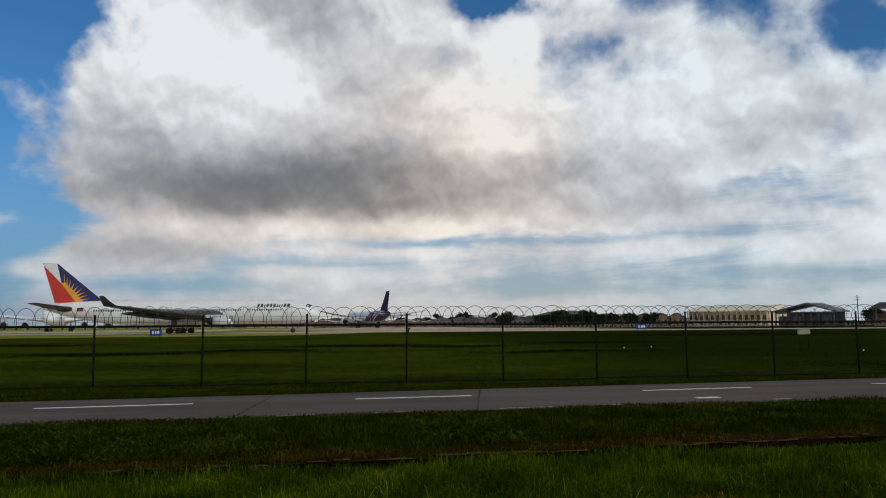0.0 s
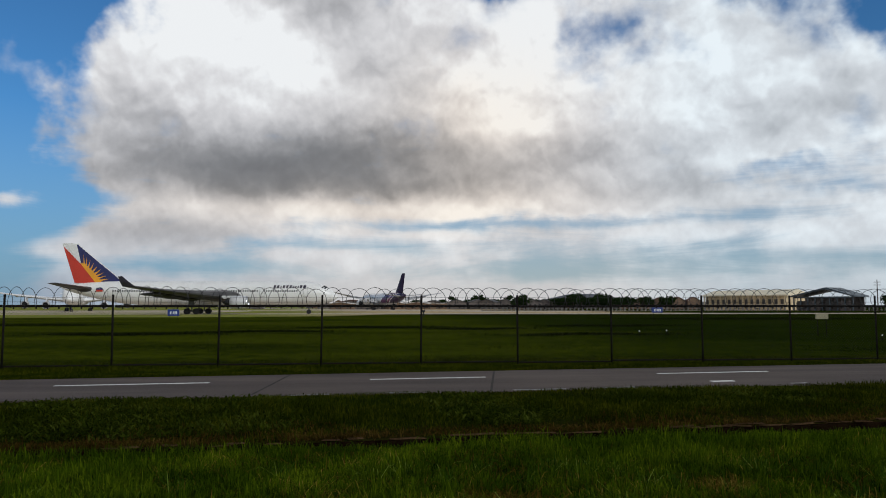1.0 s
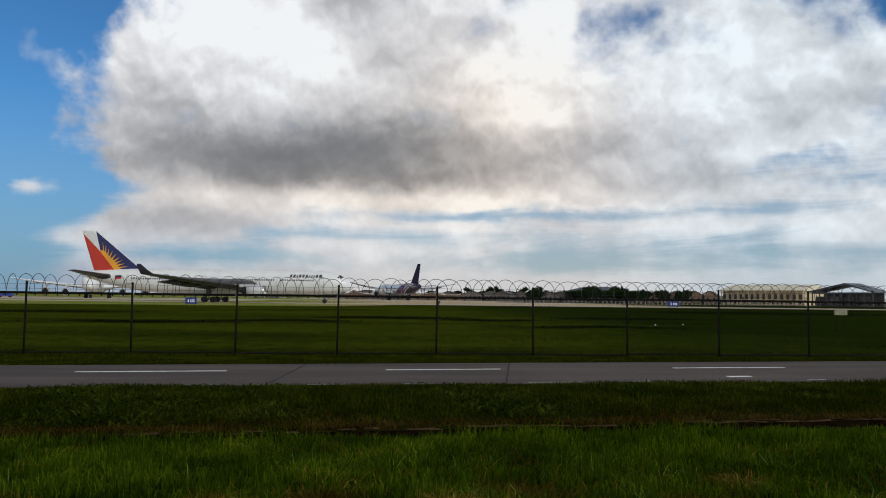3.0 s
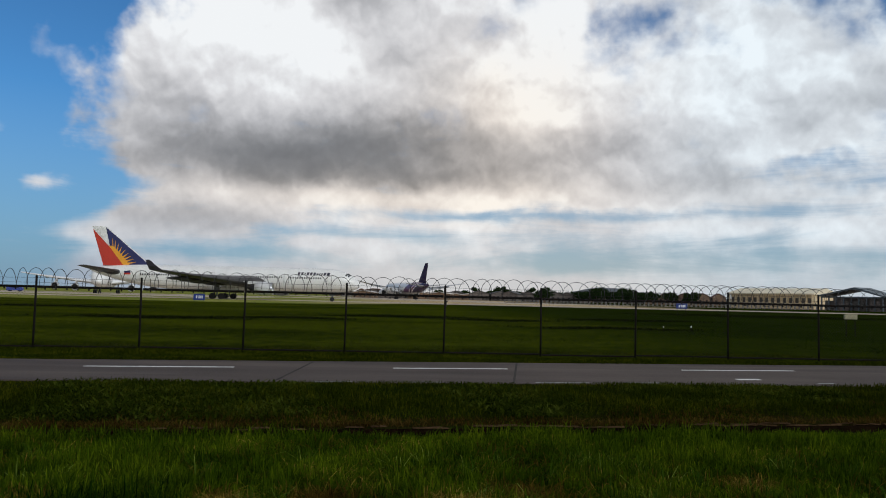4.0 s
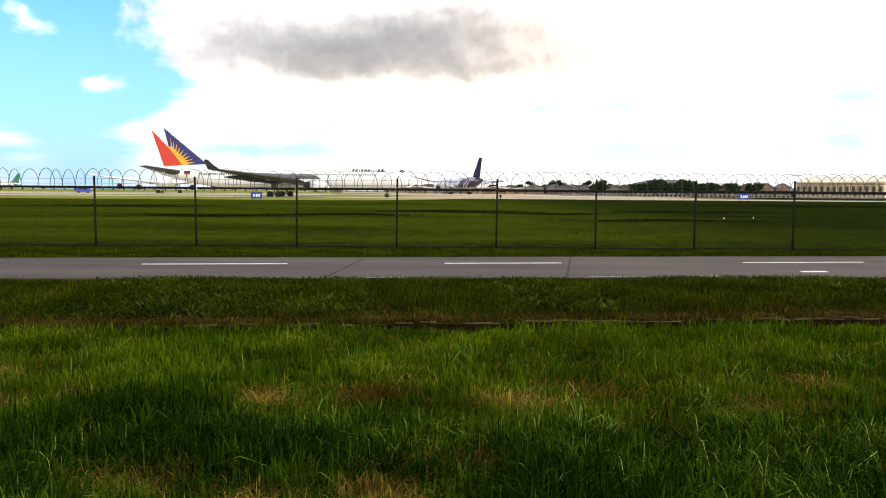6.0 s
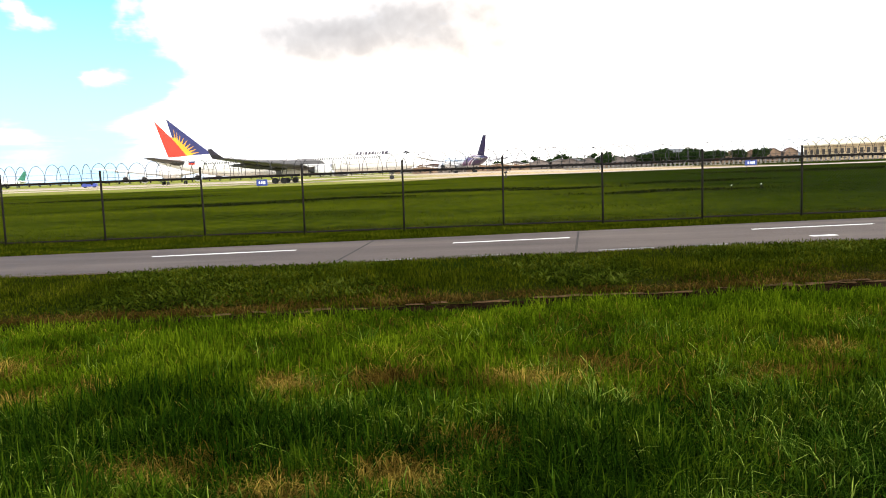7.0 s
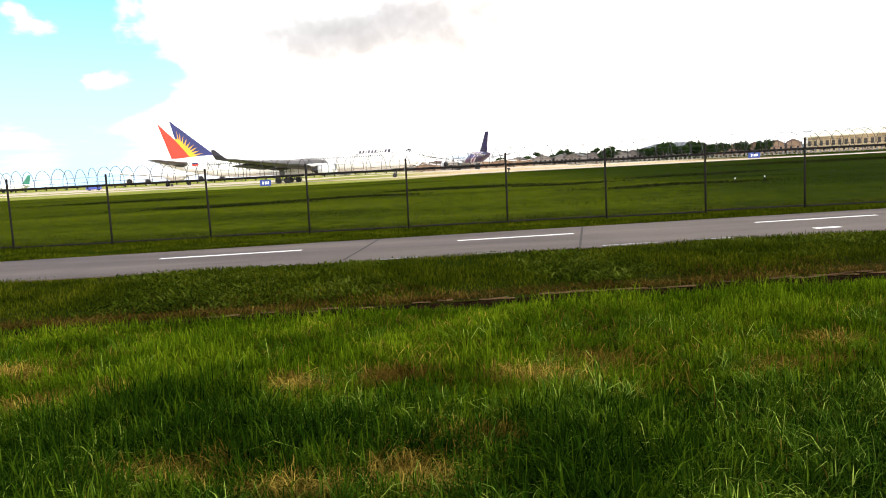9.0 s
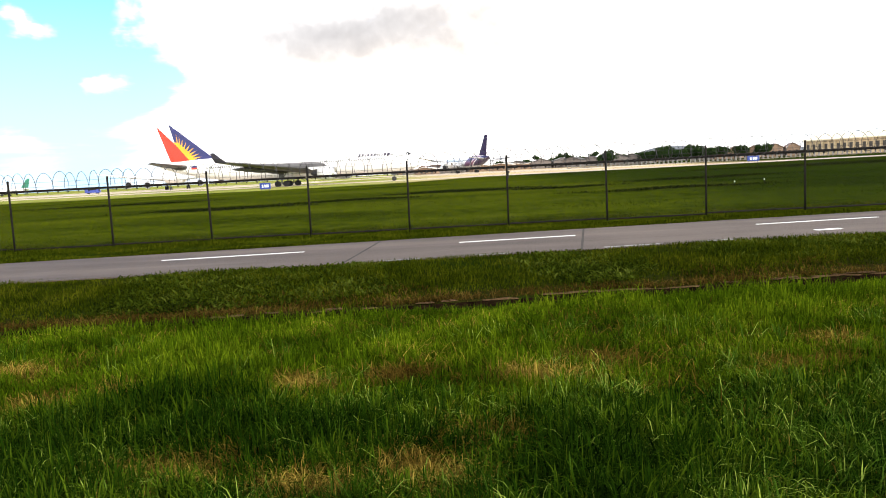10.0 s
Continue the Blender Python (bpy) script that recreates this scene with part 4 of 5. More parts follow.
# ---- airfield things ----
def build_signs():
    def sign(x, y, w, h, z, face, label, group, marks):
        t = thing("airfield_sign", label, "sign", pose(x, y, 0), group)
        part("board", box(bmesh.new(), 0, 0, z, w, 0.12, h, 0.015), face, t)
        for sx in (-0.35, 0.35):
            part("leg", box(bmesh.new(), sx * w, 0, (z - h / 2) / 2 - 0.02, 0.035, 0.035, z - h / 2 + 0.04), "steel", t)
        for mx, mw in marks:
            part("mark", box(bmesh.new(), mx * w, -0.065, z, mw * w, 0.012, h * 0.45), "sign_white", t, "white bar on the sign face")

    m = [(-0.22, 0.12), (0.0, 0.10), (0.14, 0.10), (0.27, 0.10)]
    sign(-20.2, 86.0, 1.25, 0.72, 1.0, "sign_blue", "blue taxiway sign on short legs in the grass", "taxiway signs", m)
    sign(36.0, 86.0, 1.35, 0.62, 1.25, "sign_blue", "blue taxiway sign on short legs in the grass", "taxiway signs", m)
    sign(26.5, 39.8, 0.75, 0.28, 1.08, "sign_tan", "faded tan notice board on legs in the grass", "", [])
    t = thing("marker_post", "short black runway marker post", "marker", pose(11.3, 124.5, 0.0))
    part("post", tube(bmesh.new(), [(0, 0, -0.05), (0, 0, 0.9)], 0.10, 8), "tyre", t)
    part("cap", box(bmesh.new(), 0, 0, 0.95, 0.5, 0.4, 0.3, 0.04), "tyre", t)
    for x, y in ((16.5, 42.0), (18.6, 43.0), (26.2, 34.5), (21.0, 24.5)):
        t = thing("edge_light", "small white marker light in the turf", "marker", pose(x, y, -0.06), "marker lights")
        part("stem", tube(bmesh.new(), [(0, 0, -0.05), (0, 0, 0.25)], 0.02, 6), "steel", t)
        part("cap", tube(bmesh.new(), [(0, 0, 0.25), (0, 0, 0.30), (0, 0, 0.33)], 0.04, 8, 0.015), "sign_white", t)
    van = thing("service_van", "blue airport service van on the apron", "van", pose(-128.0, 275.0, 0.03, 0, 0, 8))
    bm = rings(bmesh.new(), [[(x, y, z) for x, z in ((-2.6, 0.4), (2.6, 0.4), (2.6, 1.2), (1.7, 2.0), (-2.5, 2.1))] for y in (-0.95, 0.95)])
    part("body", bm, "blue_van", van)
    part("window", box(bmesh.new(), 0.2, -0.96, 1.6, 2.6, 0.03, 0.5), "glass", van)
    for x in (-1.6, 1.6):
        for y in (-0.8, 0.8):
            bm = bmesh.new()
            lathe(bm, [(-0.12, 0.30), (-0.12, 0.36), (0.12, 0.36), (0.12, 0.30)], (x, y, 0.36), 12)
            part("wheel", bm, "tyre", van)


def build_barrier():
    b = thing("airfield_barrier", "low barrier of pale concrete posts under a dark rail", "barrier")
    bm = box(bmesh.new(), 0, 0, 0.75, 0.55, 0.25, 1.5, 0.04)
    me = finish(bm, "barrier_post", "pale_concrete")
    x0, y0, x1, y1 = 52.0, 305.0, 242.0, 282.0
    n = 110
    for i in range(n + 1):
        f = i / n
        share("barrier_post", me, b, pose(x0 + (x1 - x0) * f, y0 + (y1 - y0) * f, 0.0, 0, 0, -7))
    for z, r in ((1.62, 0.16), (0.12, 0.10)):
        part("barrier_rail", tube(bmesh.new(), [(x0, y0, z), (x1, y1, z)], r, 6), "steel", b, "long dark rail")


def at(az, d):
    return d * math.sin(radians(az)), d * math.cos(radians(az))


def build_terminal():
    """Long cream building with a deep roof band and a row of bays."""
    x0, y0 = at(26.1, 395)
    x1, y1 = at(31.4, 372)
    length = math.hypot(x1 - x0, y1 - y0)
    t = thing("terminal_building", "long cream low terminal with a pale roof and dark window bays", "building", pose(x0, y0, 0, 0, 0, math.degrees(math.atan2(y1 - y0, x1 - x0))))
    part("wall", box(bmesh.new(), length / 2, 9, 3.4, length, 18, 6.8), "cream", t)
    bm = rings(bmesh.new(), [[(x, y, z) for y, z in ((-1.6, 6.7), (-1.6, 7.2), (9.0, 9.7), (19.6, 7.2), (19.6, 6.7))] for x in (-1.0, length + 1.0)])
    part("roof", bm, "cream_roof", t, "pale cream metal roof")
    n = 14
    for i in range(n):
        x = (i + 0.5) * length / n
        w = part("window", box(bmesh.new(), x, -0.04, 3.9, length / n * 0.72, 0.08, 2.4), "shade_gap", t, "flat dark panel painted as a shaded window bay")
        part("sill", box(bmesh.new(), x, -0.16, 2.6, length / n * 0.8, 0.3, 0.18), "cream_roof", w)
    for i in range(n + 1):
        part("pilaster", box(bmesh.new(), i * length / n, -1.1, 3.4, 0.5, 0.5, 6.8), "cream", t)


def build_hangar():
    x0, y0 = at(31.9, 345)
    x1, y1 = at(35.5, 332)
    length = math.hypot(x1 - x0, y1 - y0)
    t = thing("hangar", "open dark blue-grey shed with a low gabled roof", "building", pose(x0, y0, 0, 0, 0, math.degrees(math.atan2(y1 - y0, x1 - x0))))
    bm = rings(bmesh.new(), [[(x, y, z) for x, z in ((-0.5, 5.6), (-0.5, 6.1), (length * 0.6, 9.4), (length + 1.5, 6.0), (length + 1.5, 5.5), (length * 0.6, 8.6))] for y in (-2, 9)])
    part("roof", bm, "hangar", t, "blue-grey sheet metal roof")
    part("back_wall", box(bmesh.new(), length / 2, 8, 2.9, length, 0.4, 5.8), "grey_wall", t)
    for i in range(9):
        part("column", box(bmesh.new(), length * i / 8, 0, 2.9, 0.4, 0.4, 5.8), "hangar", t)
    for i in range(4):
        part("bay_panel", box(bmesh.new(), length * (0.12 + 0.25 * i), 0.5, 2.0, length * 0.15, 0.2, 4.0), "grey_wall" if i % 2 else "shade_gap", t)
    part("beam", box(bmesh.new(), length / 2, 0, 5.4, length, 0.5, 0.5), "hangar", t)
    # mast and pavilion past the shed
    x, y = at(36.95, 300)
    p = thing("utility_pole", "tall dark utility pole with crossarms", "pole", pose(x, y, 0))
    part("pole", tube(bmesh.new(), [(0, 0, -0.2), (0, 0, 11.0)], 0.2, 8, 0.12), "bark", p)
    for z in (10.2, 9.2):
        part("crossarm", box(bmesh.new(), 0, 0, z, 2.6, 0.15, 0.16), "bark", p)
    x, y = at(38.6, 300)
    p = thing("pavilion", "square open pavilion with a wide dark roof", "building", pose(x, y, 0, 0, 0, -30))
    bm = rings(bmesh.new(), [[(-5.5, -4, 6.0), (5.5, -4, 6.0), (5.5, 4, 6.0), (-5.5, 4, 6.0)], [(-2.0, -1.2, 8.2), (2.0, -1.2, 8.2), (2.0, 1.2, 8.2), (-2.0, 1.2, 8.2)]])
    part("roof", bm, "dark_roof", p)
    for sx in (-3.5, 3.5):
        for sy in (-2.5, 2.5):
            part("column", box(bmesh.new(), sx, sy, 3.0, 0.4, 0.4, 6.0), "grey_wall", p)
    part("wall", box(bmesh.new(), 0, 2.5, 2.2, 7, 0.3, 4.4), "tan_wall", p)


def build_houses():
    rnd = random.Random(21)

    def house(w, d, h, rise, wall, roof, label):
        t = thing("house", label, "house", group="houses beyond the runway")
        part("wall", box(bmesh.new(), 0, 0, h / 2, w, d, h), wall, t)
        e = 0.5
        bm = rings(bmesh.new(), [[(x, y, z) for x, z in ((-w / 2 - e, h - 0.1), (0, h + rise), (w / 2 + e, h - 0.1), (w / 2 + e, h + 0.15), (0, h + rise + 0.3), (-w / 2 - e, h + 0.15))] for y in (-d / 2 - e, d / 2 + e)])
        part("roof", bm, roof, t)
        bm = bmesh.new()
        poly(bm, [(-w / 2, -d / 2 - 0.02, h - 0.05), (w / 2, -d / 2 - 0.02, h - 0.05), (0, -d / 2 - 0.02, h + rise)])
        part("gable", bm, wall, t)
        for i in range(max(2, int(w / 3))):
            x = -w / 2 + (i + 0.5) * w / max(2, int(w / 3))
            wd = part("window", box(bmesh.new(), x, -d / 2 - 0.03, h * 0.55, 1.2, 0.08, 1.4), "glass", t, "dark window")
            part("frame", box(bmesh.new(), x, -d / 2 - 0.05, h * 0.55 - 0.8, 1.5, 0.16, 0.14), "pale_concrete", wd)
        part("door", box(bmesh.new(), w * 0.36, -d / 2 - 0.03, 1.05, 1.0, 0.08, 2.1), "shade_gap", t)
        return t

    kinds = [house(9, 9, 5.2, 2.6, "tan_wall", "brick_red", "tan gabled house with a rust-red roof"), house(12, 9, 4.4, 1.8, "grey_wall", "dark_roof", "grey low house with a dark sheet roof"),
             house(8, 8, 5.4, 2.4, "tan_wall", "brick_red", "tall tan gabled house with a rust-red roof"), house(15, 10, 5.0, 1.2, "grey_wall", "brick_red", "long grey house with a rust-red roof"), house(14, 9, 3.6, 1.0, "tan_wall", "pale_roof", "low tan house with a pale sheet roof")]
    spots = [(25.2, 508, 2), (24.1, 505, 2), (22.9, 540, 0), (21.6, 530, 2), (20.5, 545, 0), (19.4, 560, 3), (23.6, 560, 3), (22.2, 570, 1)]
    az = -1.0
    while az < 15.5:
        spots.append((az, rnd.uniform(470, 560), rnd.choice((1, 3, 4, 4, 1))))
        az += rnd.uniform(0.45, 0.95)
    az = -3.0
    while az < 18.5:
        spots.append((az, rnd.uniform(680, 820), rnd.choice((0, 1, 1, 3, 2, 3))))
        az += rnd.uniform(0.55, 1.15)
    for i, (a, d, k) in enumerate(spots):
        x, y = at(a, d)
        m = pose(x, y, 0, 0, 0, -a + rnd.uniform(-25, 25))
        if i == 0:
            for j, kk in enumerate(kinds):
                if j != 2:
                    ox, oy = at(38.0 + j * 1.1, 420)
                    kk.matrix_basis = pose(ox, oy, 0, 0, 0, -30)
            kinds[2].matrix_basis = m
        else:
            copy_thing(kinds[k], m)


def build_trees():
    rnd = random.Random(8)

    def tree(h, wide, label):
        t = thing("tree", label, "tree", group="trees beyond the runway")
        bm = bmesh.new()
        tube(bm, [(0, 0, -0.2), (0.1, 0.05, h * 0.3), (-0.1, 0.1, h * 0.62)], 0.30, 7, 0.12)
        for k in range(5):
            a = rnd.uniform(0, 6.28)
            tube(bm, [(0, 0, h * (0.26 + 0.06 * k)), (math.cos(a) * wide * 0.25, math.sin(a) * wide * 0.25, h * (0.42 + 0.06 * k)), (math.cos(a) * wide * 0.42, math.sin(a) * wide * 0.42, h * (0.52 + 0.06 * k))], 0.12, 5, 0.04)
        part("trunk", bm, "bark", t)
        bm = bmesh.new()
        lobes = [(rnd.uniform(-0.36, 0.36) * wide, rnd.uniform(-0.36, 0.36) * wide, h * rnd.uniform(0.42, 0.85), rnd.uniform(0.14, 0.24) * wide) for _ in range(11)]
        for lx, ly, lz, lr in lobes:
            for _ in range(95):
                d = Vector((rnd.gauss(0, 1), rnd.gauss(0, 1), rnd.gauss(0, 0.8))).normalized() * lr * rnd.uniform(0.25, 1.1)
                p = Vector((lx, ly, lz)) + d
                a, b = Vector((rnd.gauss(0, 1), rnd.gauss(0, 1), rnd.gauss(0, 1))).normalized(), Vector((rnd.gauss(0, 1), rnd.gauss(0, 1), rnd.gauss(0, 1))).normalized()
                q = rnd.uniform(0.30, 0.75)
                poly(bm, [p + a * q, p + b * q * 0.7, p - a * q * 0.9, p - b * q * 0.6])
        part("crown", bm, "leaf", t, "dark green uneven leafy crown")
        return t

    kinds = [tree(9.5, 9.0, "dark green broad tree beyond the runway"), tree(7.5, 8.0, "dark green low bushy tree beyond the runway"), tree(11.0, 7.5, "dark green tall tree beyond the runway")]
    spots = [(8.7, 500, 1), (9.3, 505, 0), (9.9, 500, 1), (12.9, 470, 0), (13.6, 475, 1), (16.3, 455, 1), (16.9, 450, 0), (17.6, 455, 1), (18.3, 450, 0), (19.0, 455, 0), (19.6, 448, 1),
             (20.8, 425, 1), (6.6, 540, 1), (4.6, 545, 1), (7.5, 540, 0), (23.3, 430, 1), (37.8, 360, 1), (39.6, 360, 0), (-10.8, 600, 1), (1.8, 560, 1), (14.6, 480, 1), (15.2, 470, 1), (20.3, 398, 1), (21.9, 396, 1), (23.4, 398, 1), (10.6, 505, 1), (11.6, 500, 0), (12.4, 440, 1), (12.8, 442, 1), (15.6, 440, 1), (16.1, 436, 1), (16.6, 432, 0), (17.2, 436, 1), (17.9, 430, 1), (18.6, 434, 1), (19.3, 430, 1)]
    for i, (a, d, k) in enumerate(spots):
        x, y = at(a, d)
        m = pose(x, y, 0, 0, 0, rnd.uniform(0, 360))
        if i == 0:
            kinds[1].matrix_basis = m
        elif i == 1:
            kinds[0].matrix_basis = m
        elif i == 2:
            kinds[2].matrix_basis = m
        else:
            copy_thing(kinds[k], m)


def build_hill():
    bm = bmesh.new()
    loops = []
    for j, d in enumerate((2400, 2800, 3200)):
        row = []
        for i in range(61):
            a = 6 + i * 0.5
            h = 1 if j != 1 else 6 + 44 * math.exp(-((a - 17.2) / 3.4) ** 2) + 16 * math.exp(-((a - 27) / 5) ** 2) + 4 * noise.noise((a * 0.9, 0, 0))
            x, y = at(a, d)
            row.append(bm.verts.new((x, y, h if j == 1 else -1)))
        loops.append(row)
    for a, b in zip(loops, loops[1:]):
        for i in range(60):
            bm.faces.new((a[i], a[i + 1], b[i + 1], b[i]))
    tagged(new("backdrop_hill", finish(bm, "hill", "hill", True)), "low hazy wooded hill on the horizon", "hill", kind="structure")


# ---- grass ----
def blades(name, label, mat, x, y, h, w, lean, rng):
    """Grass blades as one mesh: three joints and a tip, each bent its own way."""
    n = len(x)
    z = ground_z(x, y) - 0.02
    a = rng.uniform(0, 2 * np.pi, n)
    face = a + np.pi / 2 + rng.normal(0, 0.5, n)
    dx, dy = np.cos(a) * lean * h, np.sin(a) * lean * h
    wx, wy = np.cos(face) * w / 2, np.sin(face) * w / 2
    co = np.empty((n, 7, 3))
    droop = np.clip(lean, 0, 1.5)
    for k, (f, g, s) in enumerate(((0.0, 0.0, 0.8), (0.45, 0.22, 1.0), (0.80, 0.60, 0.7))):
        px, py, pz = x + dx * g, y + dy * g, z + h * f * (1 - 0.22 * droop * f)
        co[:, 2 * k] = np.stack((px - wx * s, py - wy * s, pz), 1)
        co[:, 2 * k + 1] = np.stack((px + wx * s, py + wy * s, pz), 1)
    co[:, 6] = np.stack((x + dx, y + dy, z + h * (1 - 0.38 * droop)), 1)
    base = (np.arange(n) * 7)[:, None]
    loops = (base + np.array([0, 1, 3, 2, 2, 3, 5, 4, 4, 5, 6])[None]).ravel()
    starts = ((np.arange(n) * 11)[:, None] + np.array([0, 4, 8])[None]).ravel()
    me = bpy.data.meshes.new(name)
    me.vertices.add(n * 7)
    me.vertices.foreach_set("co", co.ravel())
    me.loops.add(len(loops))
    me.loops.foreach_set("vertex_index", loops.astype(np.int32))
    me.polygons.add(len(starts))
    me.polygons.foreach_set("loop_start", starts.astype(np.int32))
    me.update(calc_edges=True)
    me.validate()
    me.materials.append(MAT[mat])
    tagged(new(name, me), label, "grass", kind="stuff")


def waves(x, y, s, seed):
    r = np.random.default_rng(seed)
    v = np.zeros_like(x)
    for _ in range(7):
        k = r.normal(0, 1, 2) * s
        v += np.sin(x * k[0] + y * k[1] + r.uniform(0, 6.28))
    return v / 4.0


DRY = [(-1.72, 4.48, 0.58, 0.30), (-0.22, 4.32, 0.42, 0.32), (-0.45, 6.45, 0.34, 0.20), (0.72, 6.22, 0.52, 0.22), (3.0, 6.14, 0.50, 0.18), (-2.92, 6.29, 0.42, 0.24), (-3.4, 6.05, 0.35, 0.22), (0.34, 4.84, 0.36, 0.2),
       (1.33, 6.68, 0.36, 0.2), (-1.32, 6.34, 0.34, 0.2), (-0.92, 4.15, 0.35, 0.2), (-4.3, 7.2, 0.5, 0.3), (3.6, 7.0, 0.3, 0.15)]


def build_grass():
    rng = np.random.default_rng(5)

    def scatter(n, y0, y1, spread):
        y = rng.uniform(y0, y1, n)
        x = rng.uniform(-1, 1, n) * (y * spread + 1.2) + 0.04 * y
        return x, y

    def dryness(x, y):
        v = np.zeros_like(x)
        for cx, cy, rx, ry in DRY:
            rx, ry = rx * 0.70, ry * 0.70
            v = np.maximum(v, np.exp(-((x - cx) / rx) ** 2 - ((y - cy) / ry) ** 2))
        return v

    x, y = scatter(275000, 2.6, 11.0, 0.72)
    # blades grow in tufts
    tx, ty = scatter(5700, 2.6, 11.0, 0.72)
    pick = rng.integers(0, len(tx), 275000)
    tuft = rng.uniform(0, 1, 275000) < 0.55
    x = np.where(tuft, tx[pick] + rng.normal(0, 0.05, 275000), x)
    y = np.where(tuft, ty[pick] + rng.normal(0, 0.05, 275000), y)
    dry = dryness(x, y)
    ok = (y < DRAIN + slant(x) - 0.20 - 0.12 * np.clip((x - 1.5) / 2.0, 0.0, 1.0) + 0.05 * waves(x, y, 2.4, 71)) & (rng.uniform(0, 1, len(x)) > dry * 0.78)
    x, y, tall = x[ok], y[ok], tuft[ok]
    n = len(x)
    h = (0.19 + 0.06 * waves(x, y, 1.1, 3) + 0.03 * waves(x, y, 3.5, 4)) * rng.uniform(0.55, 1.35, n) * np.where(tall, 1.15, 0.85)
    h = np.clip(h, 0.05, 0.42) * (1 - 0.45 * dryness(x, y)) * np.clip((DRAIN + slant(x) - y) / 1.1, np.where(x > 2.5, 0.6, 0.85), 1.0)
    wide, lean = rng.uniform(0.005, 0.013, n), np.abs(rng.normal(0.45, 0.38, n))
    dark_blades = y + rng.normal(0, 0.35, n) < 5.45 + 0.5 * waves(x, y, 1.3, 61)
    for mask, name, label, mat in ((dark_blades, "long_grass", "long dark green tufted grass beside the road", "grass"), (~dark_blades, "lawn_grass", "yellow-green grass sloping to the drain", "lawn_grass")):
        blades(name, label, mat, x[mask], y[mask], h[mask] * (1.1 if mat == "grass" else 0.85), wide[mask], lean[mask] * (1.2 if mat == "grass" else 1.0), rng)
    tx, ty = scatter(900, 3.2, 8.2, 0.70)
    keep = (ty < 5.6) | (rng.uniform(0, 1, len(tx)) < 0.16)
    keep &= dryness(tx, ty) < 0.15
    tx, ty = tx[keep], ty[keep]
    pick = np.repeat(np.arange(len(tx)), 34)
    x, y = tx[pick] + rng.normal(0, 0.055, len(pick)), ty[pick] + rng.normal(0, 0.055, len(pick))
    n = len(x)
    blades("tussock_grass", "arching blades of taller grass tussocks, some coloured pale as highlights", "tussock", x, y, rng.uniform(0.14, 0.36, n) * (1 - 0.5 * dryness(x, y)), rng.uniform(0.004, 0.009, n), np.abs(rng.normal(0.85, 0.4, n)), rng)
    px, py = [], []
    for cx, cy, rx, ry in DRY:
        k = int(10500 * rx * ry / 0.12 * 0.15)
        px.append(rng.normal(cx, rx * 0.48, k))
        py.append(rng.normal(cy, ry * 0.62, k) + 0.10 * np.sin(px[-1] * 7.0 + cx * 5.0))
    x, y = scatter(12000, 2.6, 9.2, 0.72)
    x, y = np.concatenate(px + [x]), np.concatenate(py + [y])
    ok = y < DRAIN + slant(x) - 0.2
    x, y = x[ok], y[ok]
    n = len(x)
    blades("dry_grass", "patches of dry straw-coloured grass among the green", "straw", x, y, rng.uniform(0.08, 0.26, n), rng.uniform(0.004, 0.009, n), np.abs(rng.normal(1.1, 0.5, n)), rng)
    x, y = scatter(130000, 8.5, 15.6, 0.72)
    s = y - slant(x)
    ok = (s > DRAIN + 0.12) & (y < near_edge(x) + 0.10 + 0.10 * waves(x, y, 2.0, 9)) & (waves(x, y, 1.6, 12) + rng.normal(0, 0.6, len(x)) > -0.9) & (rng.uniform(0, 1, len(x)) < np.clip((s - DRAIN) / 0.7, 0.8, 1.0))
    x, y = x[ok], y[ok]
    n = len(x)
    low = np.clip((y - slant(x) - 9.75) / 1.0, 0.6, 1.0)
    blades("bank_grass", "short dull green grass on the drain bank", "bank_grass", x, y, np.clip(0.10 + 0.04 * waves(x, y, 1.5, 6), 0.03, 0.25) * rng.uniform(0.5, 1.3, n) * low, rng.uniform(0.008, 0.016, n), np.abs(rng.normal(0.5, 0.35, n)), rng)
    x, y = scatter(34000, 9.0, 13.0, 0.72)
    ok = (y - slant(x) > DRAIN + 0.14) & (y - slant(x) < DRAIN + 1.0 + 0.7 * waves(x, y, 1.3, 14) + 0.05 * x) & (waves(x, y, 0.8, 15) > -0.7)
    x, y = x[ok], y[ok]
    n = len(x)
    blades("bank_straw", "dry brown grass along the drain edge", "thatch", x, y, rng.uniform(0.03, 0.12, n), rng.uniform(0.006, 0.012, n), np.abs(rng.normal(0.9, 0.5, n)), rng)
    x = rng.uniform(-9.5, 11.5, 7000)
    y = DRAIN + slant(x) - rng.uniform(0.18, 0.46, 7000)
    ok = waves(x, y * 0, 1.7, 75) + rng.normal(0, 0.5, 7000) > -0.2 + 0.22 * x
    x, y = x[ok], y[ok]
    n = len(x)
    blades("drain_grass", "grass leaning over the near edge of the drain", "lawn_grass", x, y, rng.uniform(0.12, 0.28, n), rng.uniform(0.005, 0.012, n), np.abs(rng.normal(0.5, 0.35, n)), rng)
    x = rng.uniform(-9.5, 11.5, 9000)
    y = DRAIN + slant(x) + 0.09 + np.abs(rng.normal(0, 0.10, 9000))
    ok = waves(x, y * 0, 2.2, 73) + rng.normal(0, 0.5, 9000) > -0.6 + 0.10 * x
    x, y = x[ok], y[ok]
    n = len(x)
    blades("drain_fringe", "ragged dry grass hanging over the drain edge", "thatch", x, y, rng.uniform(0.06, 0.17, n), rng.uniform(0.005, 0.012, n), np.abs(rng.normal(1.0, 0.4, n)), rng)
    # thinner growth round the standpoint and along both sides
    x, y = rng.uniform(-16, 16, 60000), rng.uniform(-7, 10.5, 60000)
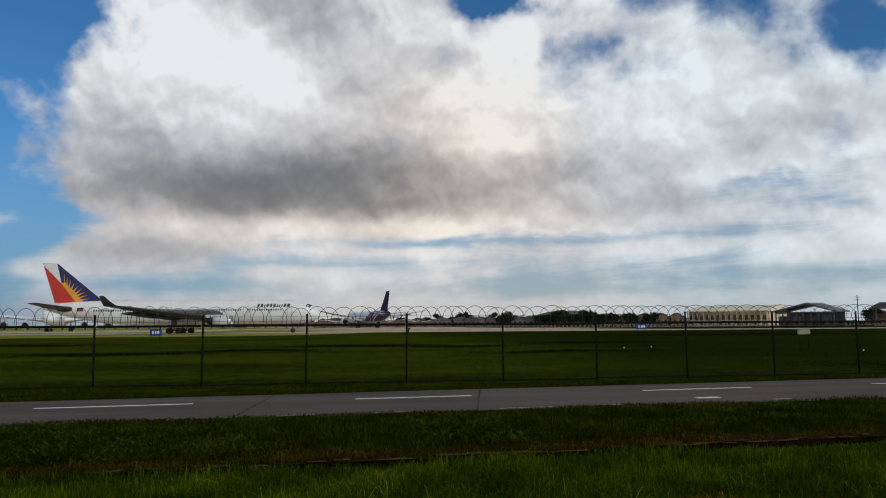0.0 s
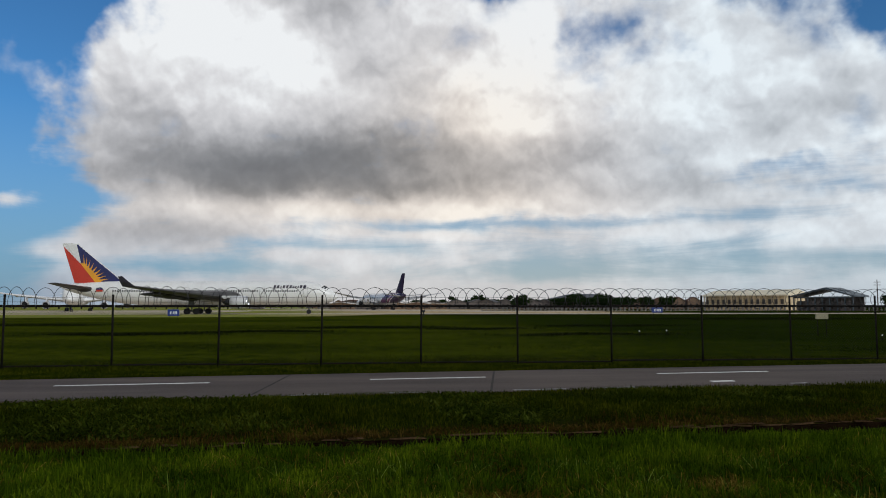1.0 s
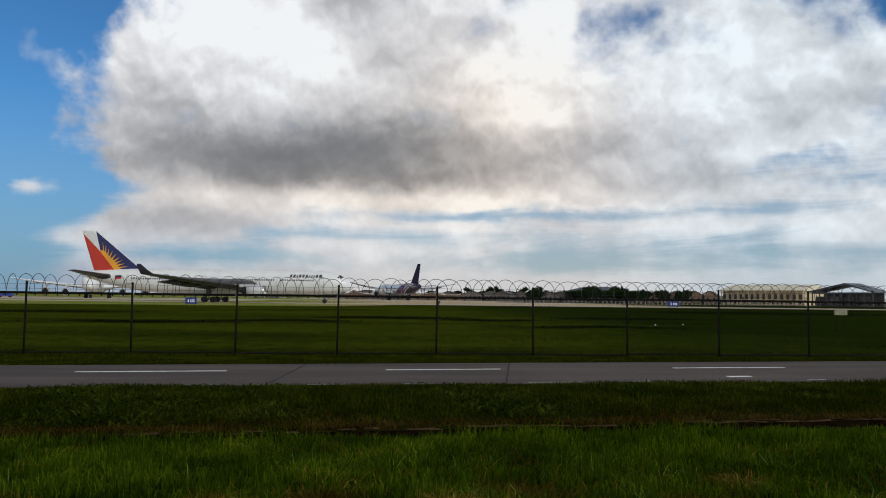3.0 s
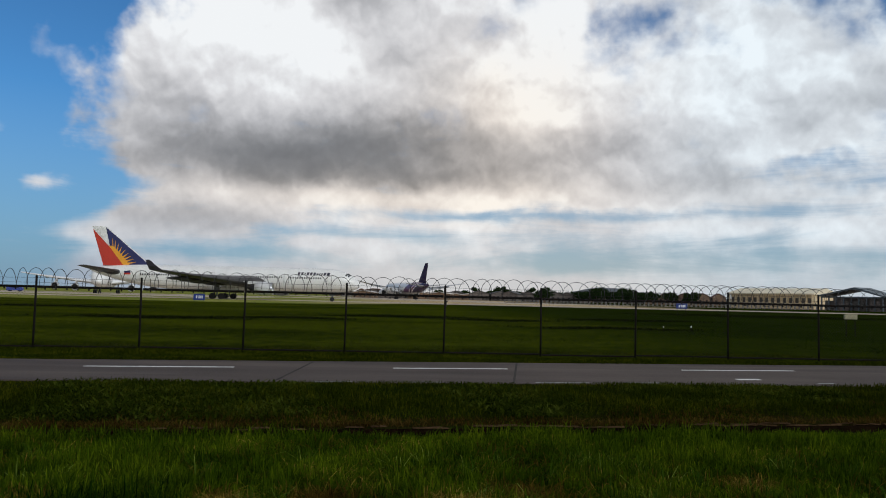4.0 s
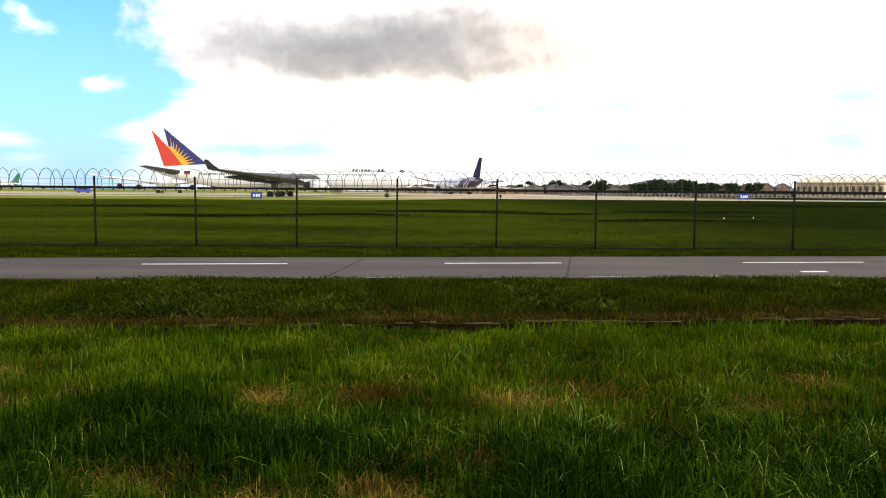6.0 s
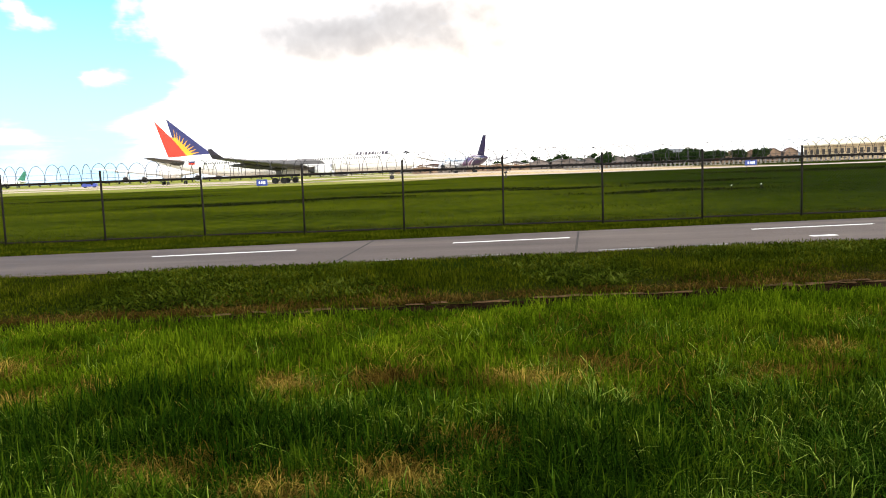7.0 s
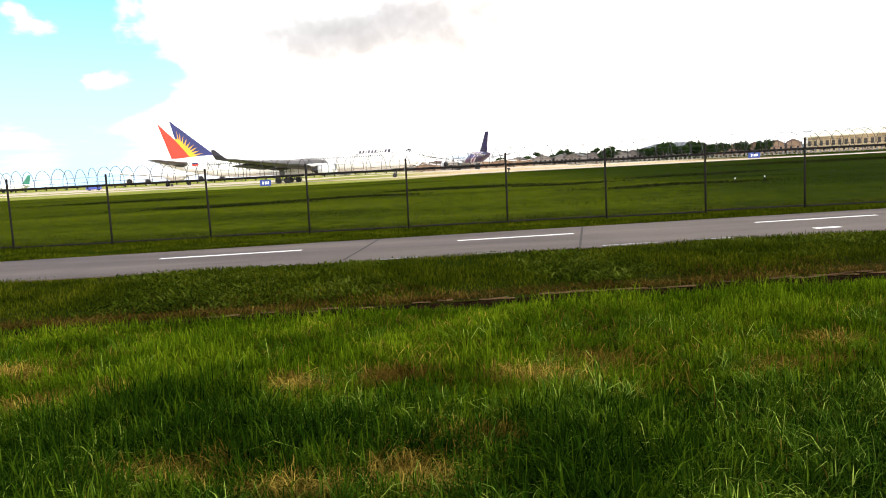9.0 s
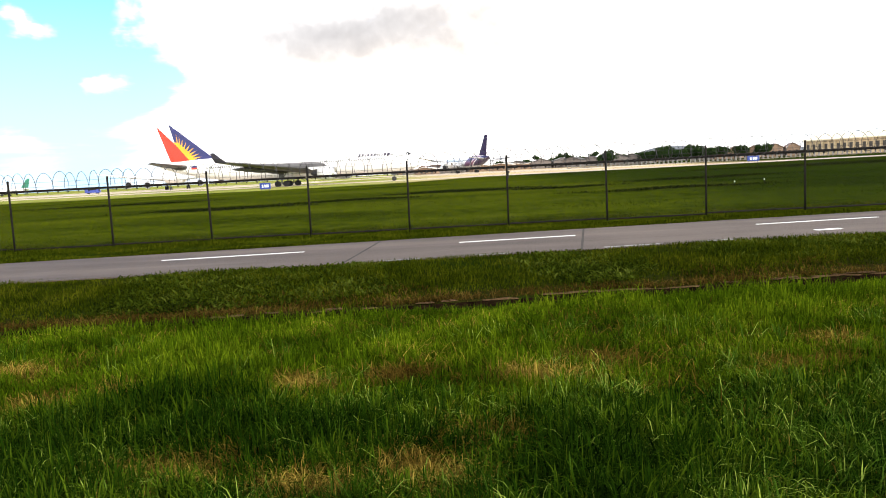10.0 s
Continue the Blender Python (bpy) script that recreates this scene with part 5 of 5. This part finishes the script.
    ok = (y < DRAIN + slant(x) - 0.16) & ((np.abs(x - 0.04 * y) > y * 0.70 + 0.8) | (y < 2.7))
    x, y = x[ok], y[ok]
    n = len(x)
    blades("rough_grass", "rough green grass round the standpoint", "grass", x, y, np.clip(0.14 + 0.05 * waves(x, y, 1.1, 51), 0.04, 0.32) * rng.uniform(0.5, 1.3, n), rng.uniform(0.010, 0.022, n), np.abs(rng.normal(0.5, 0.35, n)), rng)
    x, y = scatter(26000, 9.8, 14.2, 0.72)
    s = y - slant(x)
    ok = (s > DRAIN + 0.5) & (y < near_edge(x) - 0.3) & (waves(x, y, 0.9, 41) + 0.5 * (x < 0) + 0.3 * waves(x, y, 2.5, 42) > 0.35)
    x, y = x[ok], y[ok]
    n = len(x)
    blades("bank_weeds", "low broad-leaved weeds on the drain bank", "weed", x, y, rng.uniform(0.06, 0.16, n), rng.uniform(0.020, 0.042, n), np.abs(rng.normal(1.2, 0.4, n)), rng)
    x, y = scatter(70000, 17.0, 24.5, 0.72)
    s = y - slant(x)
    ok = s > ROAD_FAR - 0.08 + 0.06 * waves(x, y, 2.0, 19)
    x, y = x[ok], y[ok]
    n = len(x)
    blades("verge_grass", "trimmed green verge along the fence foot", "bank_grass", x, y, np.clip(0.09 + 0.05 * waves(x, y, 1.2, 7), 0.03, 0.3) * rng.uniform(0.5, 1.3, n), rng.uniform(0.012, 0.022, n), np.abs(rng.normal(0.5, 0.35, n)), rng)
    x, y = scatter(120000, 24.0, 70.0, 0.72)
    n = len(x)
    h, wide, lean = np.clip(0.06 + 0.03 * waves(x, y, 0.35, 8), 0.03, 0.2) * rng.uniform(0.5, 1.3, n), rng.uniform(0.02, 0.05, n), np.abs(rng.normal(0.9, 0.4, n))
    # the darker blades take over towards positive x
    dark_blades = x + 5.0 * waves(x, y, 0.12, 81) + rng.normal(0, 3.0, n) > 14.0
    for mask, name, label, mat in ((~dark_blades, "airfield_grass", "long green grass inside the airfield fence", "field_grass"), (dark_blades, "dark_airfield_grass", "darker green grass inside the airfield fence", "dark_field_grass")):
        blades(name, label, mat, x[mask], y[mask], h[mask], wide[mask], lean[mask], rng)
    # darker rank growth in long drifts out on the airfield
    px, py = [], []
    for cx, cy, rx, ry, k in ((-14, 47, 4.5, 0.5, 2600), (1.5, 59.5, 5.0, 0.8, 3000), (9, 55, 3.5, 0.5, 1500), (22, 62.5, 6.0, 0.8, 2600), (-6, 51, 4.0, 0.4, 1600), (14, 44, 5.0, 0.4, 1500), (-30, 70, 9.0, 1.0, 2500), (52, 96, 17.0, 5.0, 9000)):
        px.append(rng.normal(cx, rx * 0.5, k))
        py.append(rng.normal(cy, ry, k) + 0.04 * (px[-1] - cx) + 0.6 * np.sin(px[-1] * 0.9 + cx))
    x, y = np.concatenate(px), np.concatenate(py)
    n = len(x)
    blades("rank_weeds", "long dark drifts of rank weeds in the airfield grass", "dark_weed", x, y, rng.uniform(0.08, 0.24, n), rng.uniform(0.03, 0.08, n), np.abs(rng.normal(0.8, 0.4, n)), rng)


build_ground()
build_road()
build_drain()
build_paving()
build_fence()
build_taxiing_airliner()
build_landing_airliner()
build_far_airliners()
build_signs()
build_barrier()
build_terminal()
build_hangar()
build_houses()
build_trees()
build_hill()
build_grass()
